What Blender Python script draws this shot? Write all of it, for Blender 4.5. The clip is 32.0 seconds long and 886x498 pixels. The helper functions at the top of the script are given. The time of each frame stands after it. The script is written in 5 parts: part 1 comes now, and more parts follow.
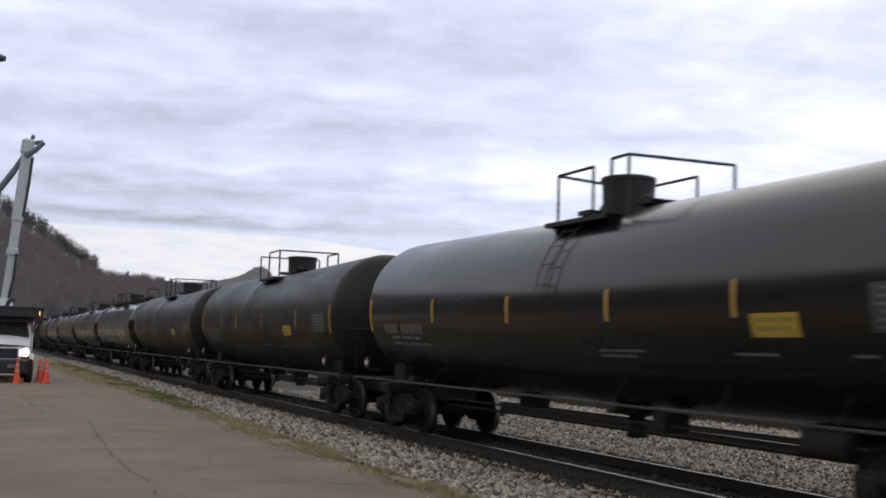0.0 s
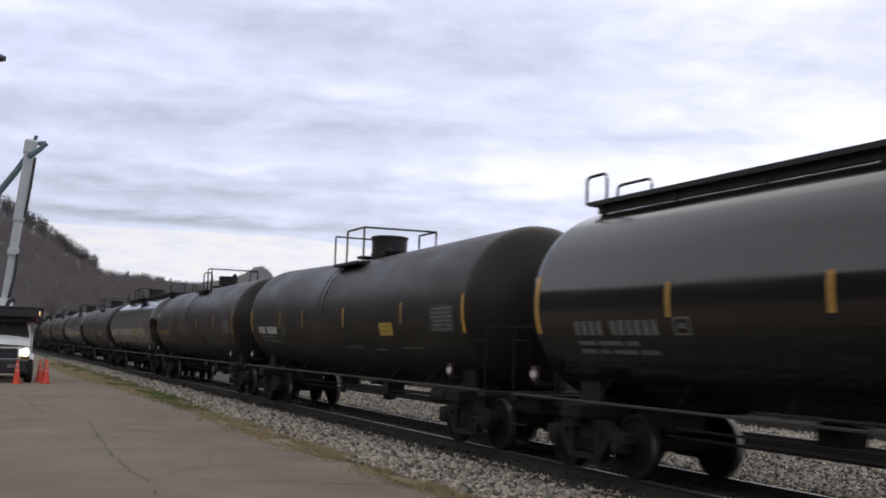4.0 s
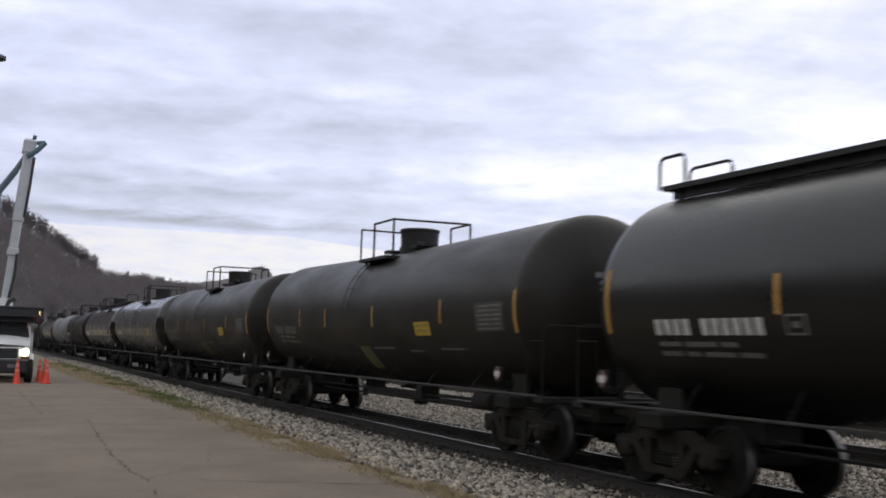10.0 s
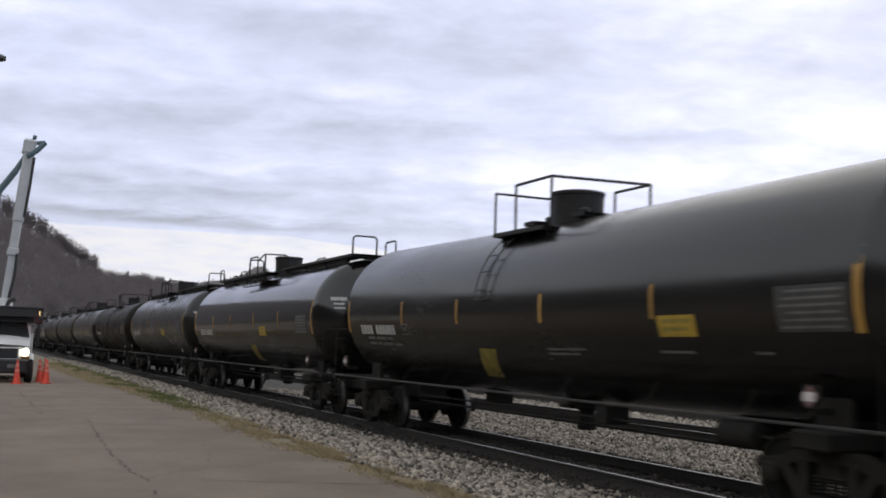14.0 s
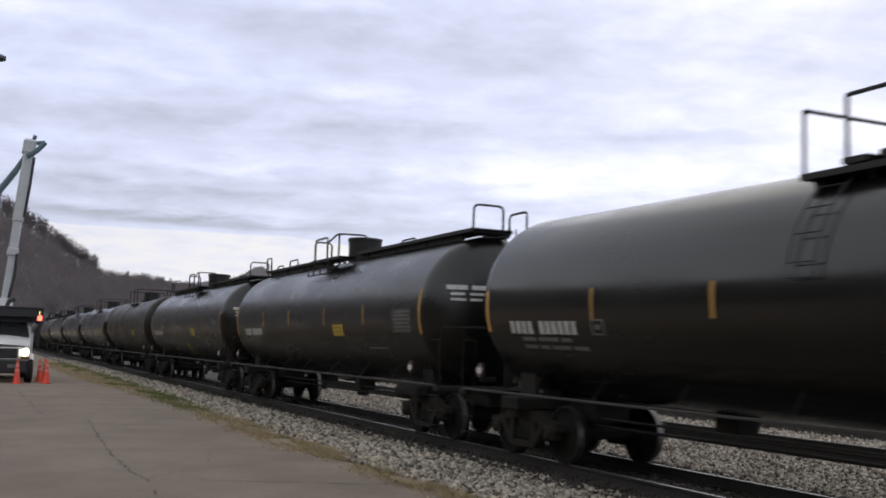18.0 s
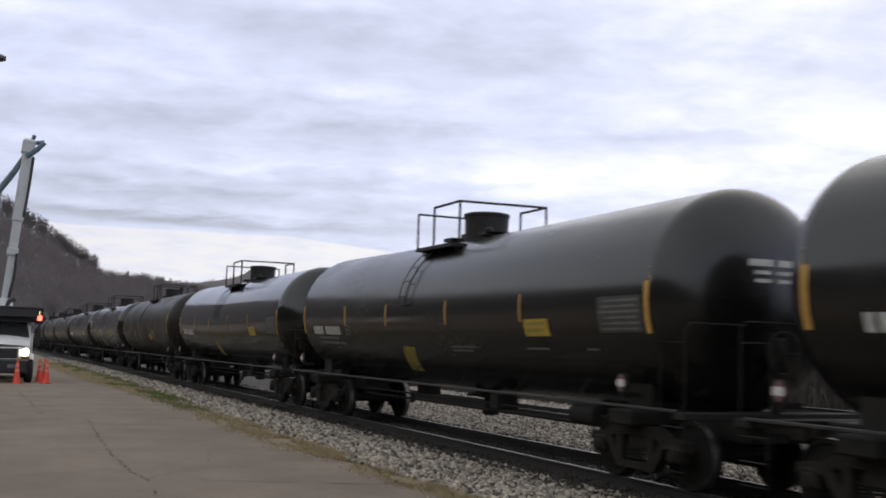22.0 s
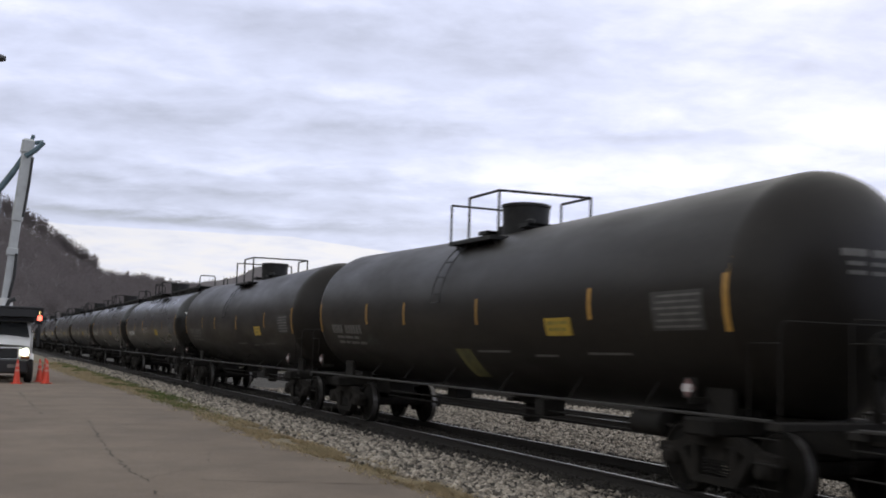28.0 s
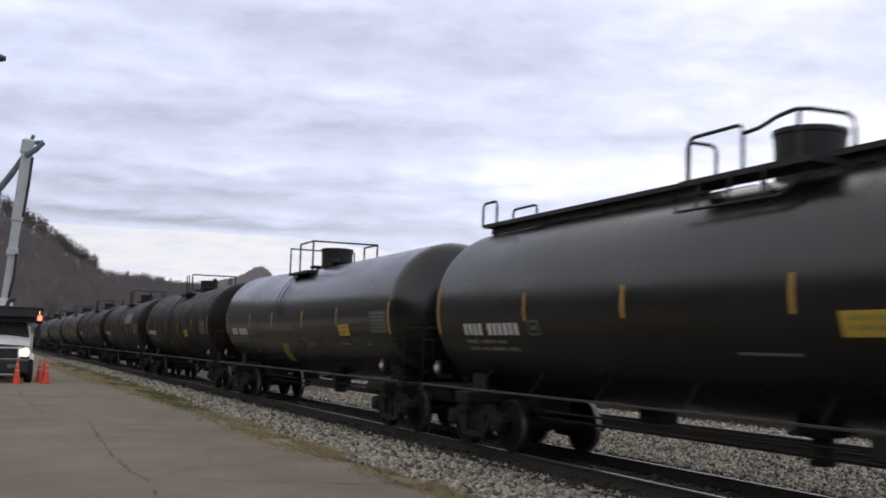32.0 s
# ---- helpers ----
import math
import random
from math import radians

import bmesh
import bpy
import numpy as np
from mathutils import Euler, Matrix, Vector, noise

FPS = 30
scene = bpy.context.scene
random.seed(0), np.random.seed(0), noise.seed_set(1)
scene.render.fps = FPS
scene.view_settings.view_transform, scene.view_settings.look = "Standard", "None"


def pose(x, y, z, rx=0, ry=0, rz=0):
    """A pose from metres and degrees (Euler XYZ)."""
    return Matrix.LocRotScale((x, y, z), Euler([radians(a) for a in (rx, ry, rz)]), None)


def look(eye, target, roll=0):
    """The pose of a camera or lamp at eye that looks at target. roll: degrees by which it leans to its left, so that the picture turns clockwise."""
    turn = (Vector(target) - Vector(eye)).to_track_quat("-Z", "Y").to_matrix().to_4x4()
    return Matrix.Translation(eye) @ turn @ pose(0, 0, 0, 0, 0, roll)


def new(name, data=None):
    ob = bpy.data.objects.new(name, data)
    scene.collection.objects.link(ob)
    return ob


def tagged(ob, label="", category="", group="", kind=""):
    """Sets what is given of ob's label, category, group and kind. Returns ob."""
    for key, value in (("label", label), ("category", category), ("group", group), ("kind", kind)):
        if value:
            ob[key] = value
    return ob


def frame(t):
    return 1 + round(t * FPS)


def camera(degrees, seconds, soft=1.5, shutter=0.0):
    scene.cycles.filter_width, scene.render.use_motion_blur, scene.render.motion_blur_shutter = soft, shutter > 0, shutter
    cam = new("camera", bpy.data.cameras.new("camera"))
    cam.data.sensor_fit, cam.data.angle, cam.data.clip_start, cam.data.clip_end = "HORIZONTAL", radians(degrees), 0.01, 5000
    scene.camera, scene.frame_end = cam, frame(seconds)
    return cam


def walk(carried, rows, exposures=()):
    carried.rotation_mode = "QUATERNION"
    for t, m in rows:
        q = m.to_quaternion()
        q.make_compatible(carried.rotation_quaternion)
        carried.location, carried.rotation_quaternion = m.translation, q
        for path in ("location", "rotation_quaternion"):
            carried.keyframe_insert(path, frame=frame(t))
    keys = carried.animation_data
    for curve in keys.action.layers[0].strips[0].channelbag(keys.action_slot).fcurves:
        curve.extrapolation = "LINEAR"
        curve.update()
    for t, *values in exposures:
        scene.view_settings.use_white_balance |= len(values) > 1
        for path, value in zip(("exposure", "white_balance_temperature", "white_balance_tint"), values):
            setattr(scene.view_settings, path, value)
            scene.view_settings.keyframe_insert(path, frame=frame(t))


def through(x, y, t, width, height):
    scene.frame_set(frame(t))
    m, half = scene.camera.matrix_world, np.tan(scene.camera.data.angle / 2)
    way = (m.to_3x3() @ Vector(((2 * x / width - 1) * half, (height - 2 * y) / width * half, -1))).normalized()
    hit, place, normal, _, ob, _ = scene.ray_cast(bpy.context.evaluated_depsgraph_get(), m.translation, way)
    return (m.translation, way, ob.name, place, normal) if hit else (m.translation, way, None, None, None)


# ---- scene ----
cam = camera(46.8, 32.0, soft=1.8, shutter=0.17)
EYE = (0.0, 0.0, 1.76)
AIM = (EYE[0] + math.sin(radians(24.47)) * math.cos(radians(5.62)),
       EYE[1] + math.cos(radians(24.47)) * math.cos(radians(5.62)),
       EYE[2] + math.sin(radians(5.62)))
walk(cam, [(0.0, look(EYE, AIM, 1.83)), (32.0, look(EYE, AIM, 1.83))],
     [(0.0, 0.0, 7060, 6), (32.0, 0.0, 7060, 6)])

# ---- sky and light ----
SUN_EL, SUN_AZ = radians(32), radians(52)       # azimuth from the track's direction (+Y) towards +X


def make_world():
    w = bpy.data.worlds.new("sky")
    scene.world = w
    w.use_nodes = True
    nt = w.node_tree
    nt.nodes.clear()
    N, L = nt.nodes.new, nt.links.new

    def math_(op, a, b=None):
        n = N("ShaderNodeMath")
        n.operation = op
        for i, v in enumerate((a, b)):
            if v is None:
                continue
            if isinstance(v, (int, float)):
                n.inputs[i].default_value = v
            else:
                L(v, n.inputs[i])
        return n.outputs[0]

    out, bg = N("ShaderNodeOutputWorld"), N("ShaderNodeBackground")
    sky = N("ShaderNodeTexSky")
    sky.sky_type, sky.sun_disc = "NISHITA", False
    sky.sun_elevation, sky.sun_rotation = SUN_EL, SUN_AZ
    tc, sep = N("ShaderNodeTexCoord"), N("ShaderNodeSeparateXYZ")
    L(tc.outputs["Generated"], sep.inputs[0])
    x, y, z = sep.outputs
    up = math_("MAXIMUM", z, 0.0)
    den = math_("ADD", up, 0.17)
    comb = N("ShaderNodeCombineXYZ")
    # a flat cloud deck seen in perspective, its bands lying across the line of sight
    c, s = math.cos(radians(24)), math.sin(radians(24))
    L(math_("DIVIDE", math_("SUBTRACT", math_("MULTIPLY", x, c), math_("MULTIPLY", y, s)), den), comb.inputs[0])
    L(math_("DIVIDE", math_("ADD", math_("MULTIPLY", x, s), math_("MULTIPLY", y, c)), den), comb.inputs[1])

    def deck(scale, stretch, detail, rough, where):
        mp, nz = N("ShaderNodeMapping"), N("ShaderNodeTexNoise")
        mp.inputs["Scale"].default_value = (scale, scale * stretch, 1)
        mp.inputs["Location"].default_value = where
        L(comb.outputs[0], mp.inputs[0])
        L(mp.outputs[0], nz.inputs["Vector"])
        nz.inputs["Scale"].default_value = 1
        nz.inputs["Detail"].default_value = detail
        nz.inputs["Roughness"].default_value = rough
        nz.inputs["Distortion"].default_value = 0.25
        return nz.outputs["Fac"]

    big = deck(0.8, 1.4, 3, 0.5, (6.4, 2.7, 0))
    mid = deck(2.6, 1.5, 10, 0.6, (1.0, 2.0, 5.0))
    # the deck is thinner, and so brighter, towards the hidden sun
    glow = N("ShaderNodeVectorMath")
    glow.operation = "DOT_PRODUCT"
    L(tc.outputs["Generated"], glow.inputs[0])
    glow.inputs[1].default_value = (math.sin(SUN_AZ) * math.cos(SUN_EL), math.cos(SUN_AZ) * math.cos(SUN_EL), math.sin(SUN_EL))
    thin = math_("POWER", math_("MAXIMUM", glow.outputs["Value"], 0.0), 5.0)
    # broad folds of the deck: azimuth, elevation, half widths in degrees, thinner (+) or thicker (-)
    folds = ((6.0, 8.8, 12.0, 2.8, -0.055), (19.8, 17.0, 10.6, 1.66, -0.085), (29.8, 16.1, 8.0, 1.15, -0.045), (5.5, 11.8, 7.5, 0.77, -0.060),
             (20.0, 12.0, 6.4, 0.47, -0.060), (34.3, 11.9, 5.3, 0.34, -0.070), (10.8, 8.0, 9.1, 0.40, -0.085),
             (11.2, 6.6, 10.0, 0.34, -0.190), (19.1, 8.9, 5.1, 0.28, -0.040), (44.2, 15.1, 6.5, 1.30, -0.035),
             (3.9, 14.3, 5.1, 0.63, -0.035), (27.0, 13.6, 5.1, 0.43, -0.030), (26.5, 9.6, 5.3, 1.19, 0.140),
             (37.1, 10.1, 7.3, 1.10, 0.120), (45.1, 12.1, 5.6, 1.17, 0.120), (2.6, 16.9, 5.6, 0.62, 0.100),
             (18.9, 14.1, 3.8, 0.61, 0.060), (10.1, 9.6, 2.7, 0.43, 0.080), (17.0, 10.0, 3.3, 0.50, 0.080),
             (4.9, 8.8, 3.4, 0.30, 0.050), (16.8, 18.7, 4.8, 0.41, 0.060), (32.6, 18.9, 8.3, 0.71, 0.040))
    ang = N("ShaderNodeCombineXYZ")
    deg = 180 / math.pi
    az, el = math_("MULTIPLY", math_("ARCTAN2", x, y), deg), math_("MULTIPLY", math_("ARCSINE", z), deg)
    L(math_("ADD", az, math_("MULTIPLY", math_("SUBTRACT", big, 0.5), 14.0)), ang.inputs[0])
    L(math_("ADD", el, math_("MULTIPLY", math_("SUBTRACT", mid, 0.5), 1.6)), ang.inputs[1])
    puffs = deck(7.0, 1.15, 6, 0.55, (3.0, 1.0, 2.0))
    fac = math_("ADD", math_("MULTIPLY", big, 0.15), math_("ADD", math_("MULTIPLY", mid, 0.31), math_("ADD", math_("MULTIPLY", puffs, 0.2), 0.175)))
    for a0, e0, wa, we, much in folds:
        mp, ln = N("ShaderNodeMapping"), N("ShaderNodeVectorMath")
        mp.vector_type, ln.operation = "TEXTURE", "LENGTH"
        mp.inputs["Location"].default_value, mp.inputs["Scale"].default_value = (a0, e0, 0), (wa, we, 1)
        L(ang.outputs[0], mp.inputs[0])
        L(mp.outputs[0], ln.inputs[0])
        bell = math_("EXPONENT", math_("MULTIPLY", math_("POWER", ln.outputs["Value"], 2.0), -1.0))
        fac = math_("ADD", fac, math_("MULTIPLY", bell, much))
    fac = math_("ADD", fac, math_("SUBTRACT", math_("MULTIPLY", thin, 0.09), 0.022))
    ramp = N("ShaderNodeValToRGB")
    L(fac, ramp.inputs[0])
    e = ramp.color_ramp.elements
    e[0].position, e[0].color = 0.36, (0.54, 0.585, 0.80, 1)
    e[1].position, e[1].color = 0.72, (1.2, 1.23, 1.46, 1)
    low = e.new(0.27)
    low.color = (0.42, 0.455, 0.58, 1)
    m = e.new(0.52)
    m.color = (0.765, 0.83, 1.16, 1)
    # under the deck's edge, near the horizon, a paler band with a ragged upper border
    edge = math_("ADD", el, math_("ADD", math_("MULTIPLY", math_("SUBTRACT", mid, 0.5), 0.4), math_("MULTIPLY", math_("MAXIMUM", math_("SUBTRACT", az, 16.0), 0.0), 0.12)))
    band = N("ShaderNodeMapRange")
    band.interpolation_type = "SMOOTHSTEP"
    band.inputs[1].default_value, band.inputs[2].default_value, band.inputs[3].default_value, band.inputs[4].default_value = 5.93, 6.03, 1.0, 0.0
    L(edge, band.inputs[0])
    pale = N("ShaderNodeMix")
    pale.data_type = "RGBA"
    L(math_("MULTIPLY", band.outputs[0], math_("ADD", math_("MULTIPLY", puffs, 1.7), -0.08)), pale.inputs[0])
    L(ramp.outputs[0], pale.inputs[6])
    tone = N("ShaderNodeMix")
    tone.data_type = "RGBA"
    L(thin, tone.inputs[0])
    tone.inputs[6].default_value, tone.inputs[7].default_value = (0.88, 0.882, 1.01, 1), (1.1, 1.1, 1.25, 1)
    L(tone.outputs[2], pale.inputs[7])
    mix = N("ShaderNodeMix")
    mix.data_type = "RGBA"
    mix.inputs[0].default_value = 0.9
    dim = N("ShaderNodeVectorMath")
    dim.operation = "SCALE"
    dim.inputs["Scale"].default_value = 0.08
    L(sky.outputs[0], dim.inputs[0])
    L(dim.outputs[0], mix.inputs[6])
    L(pale.outputs[2], mix.inputs[7])
    # the deck overhead and away from the hidden sun is a more neutral grey
    high = N("ShaderNodeMapRange")
    high.interpolation_type = "SMOOTHSTEP"
    high.inputs[1].default_value, high.inputs[2].default_value = 0.33, 0.6
    L(up, high.inputs[0])
    grey = N("ShaderNodeMix")
    grey.data_type, grey.blend_type = "RGBA", "MULTIPLY"
    west = N("ShaderNodeMapRange")
    west.interpolation_type = "SMOOTHSTEP"
    west.inputs[1].default_value, west.inputs[2].default_value, west.inputs[3].default_value, west.inputs[4].default_value = -0.45, -0.02, 1.0, 0.0
    L(x, west.inputs[0])
    L(math_("MAXIMUM", high.outputs[0], west.outputs[0]), grey.inputs[0])
    L(mix.outputs[2], grey.inputs[6])
    grey.inputs[7].default_value = (1.03, 1.0, 0.84, 1)
    far = N("ShaderNodeMapRange")
    far.interpolation_type = "SMOOTHSTEP"
    far.inputs[1].default_value, far.inputs[2].default_value, far.inputs[3].default_value, far.inputs[4].default_value = -0.8, -0.15, 1.25, 1.0
    L(x, far.inputs[0])
    L(grey.outputs[2], bg.inputs[0])
    L(far.outputs[0], bg.inputs[1])
    L(bg.outputs[0], out.inputs[0])


make_world()
sun = new("sun", bpy.data.lights.new("sun", "SUN"))
sun.data.energy, sun.data.angle, sun.data.color = 0.27, radians(60), (1.0, 0.94, 0.87)
sun.matrix_world = look((0, 0, 50), (-math.sin(SUN_AZ) * math.cos(SUN_EL), -math.cos(SUN_AZ) * math.cos(SUN_EL), 50 - math.sin(SUN_EL)))


# ---- materials ----
def material(name, base, rough=0.6, metal=0.0, spots=(), scale=3.0, fine=40.0, bump=0.0, bump_scale=60.0, island=0.0, coat=0.0,
             rough_var=0.0, emit=None, stretch=(1, 1, 1), spec=0.5, per_object=0.0, through=0.0):
    """A procedural surface: base colour, blotches of other colours at two scales, relief and uneven gloss."""
    m = bpy.data.materials.new(name)
    m.use_nodes = True
    nt = m.node_tree
    b = nt.nodes["Principled BSDF"]
    N, L = nt.nodes.new, nt.links.new
    b.inputs["Roughness"].default_value, b.inputs["Metallic"].default_value = rough, metal
    b.inputs["Coat Weight"].default_value = coat
    b.inputs["Specular IOR Level"].default_value = spec
    tc, mp = N("ShaderNodeTexCoord"), N("ShaderNodeMapping")
    mp.inputs["Scale"].default_value = stretch
    L(tc.outputs["Object"], mp.inputs[0])

    def noise_(s, detail=5, rgh=0.6):
        n = N("ShaderNodeTexNoise")
        n.inputs["Scale"].default_value, n.inputs["Detail"].default_value, n.inputs["Roughness"].default_value = s, detail, rgh
        L(mp.outputs[0], n.inputs["Vector"])
        return n.outputs["Fac"]

    def blend(fac, a, c):
        n = N("ShaderNodeMix")
        n.data_type = "RGBA"
        L(fac, n.inputs[0])
        for i, v in ((6, a), (7, c)):
            if isinstance(v, tuple):
                n.inputs[i].default_value = (*v, 1)
            else:
                L(v, n.inputs[i])
        return n.outputs[2]

    def ramp_(fac, lo, hi, top=1.0):
        n = N("ShaderNodeMapRange")
        n.inputs[1].default_value, n.inputs[2].default_value, n.inputs[4].default_value = lo, hi, top
        L(fac, n.inputs[0])
        return n.outputs[0]

    col = base
    for i, (c, amount) in enumerate(spots):
        s = scale if i % 2 == 0 else fine
        col = blend(ramp_(noise_(s * (1 + 0.3 * i)), 0.42, 0.68, amount), col, c)
    for amount, node, sock in ((island, "ShaderNodeNewGeometry", "Random Per Island"), (per_object, "ShaderNodeObjectInfo", "Random")):
        if amount:
            r = N(node).outputs[sock]
            hs = N("ShaderNodeHueSaturation")
            L(ramp_(r, 0, 1, 1.0), hs.inputs["Fac"])
            mr = N("ShaderNodeMapRange")
            mr.inputs[3].default_value, mr.inputs[4].default_value = 1 - amount, 1 + amount
            L(r, mr.inputs[0])
            L(mr.outputs[0], hs.inputs["Value"])
            hs.inputs["Fac"].default_value = 1
            for lk in list(hs.inputs["Fac"].links):
                nt.links.remove(lk)
            if isinstance(col, tuple):
                hs.inputs["Color"].default_value = (*col, 1)
            else:
                L(col, hs.inputs["Color"])
            col = hs.outputs[0]
    if isinstance(col, tuple):
        b.inputs["Base Color"].default_value = (*col, 1)
    else:
        L(col, b.inputs["Base Color"])
    if through:
        # thin leaves let part of the light through
        tr, mx = N("ShaderNodeBsdfTranslucent"), N("ShaderNodeMixShader")
        if isinstance(col, tuple):
            tr.inputs[0].default_value = (*col, 1)
        else:
            L(col, tr.inputs[0])
        mx.inputs[0].default_value = through
        L(b.outputs[0], mx.inputs[1])
        L(tr.outputs[0], mx.inputs[2])
        L(mx.outputs[0], nt.nodes["Material Output"].inputs[0])
    if rough_var:
        mr = N("ShaderNodeMapRange")
        mr.inputs[1].default_value, mr.inputs[2].default_value = 0.3, 0.7
        mr.inputs[3].default_value, mr.inputs[4].default_value = max(0.03, rough - rough_var), min(1, rough + rough_var)
        L(noise_(scale * 1.7), mr.inputs[0])
        L(mr.outputs[0], b.inputs["Roughness"])
    if bump:
        bp = N("ShaderNodeBump")
        bp.inputs["Strength"].default_value, bp.inputs["Distance"].default_value = bump, 0.02
        L(noise_(bump_scale, 4), bp.inputs["Height"])
        L(bp.outputs[0], b.inputs["Normal"])
    if emit:
        b.inputs["Emission Color"].default_value, b.inputs["Emission Strength"].default_value = (*emit[0], 1), emit[1]
    return m


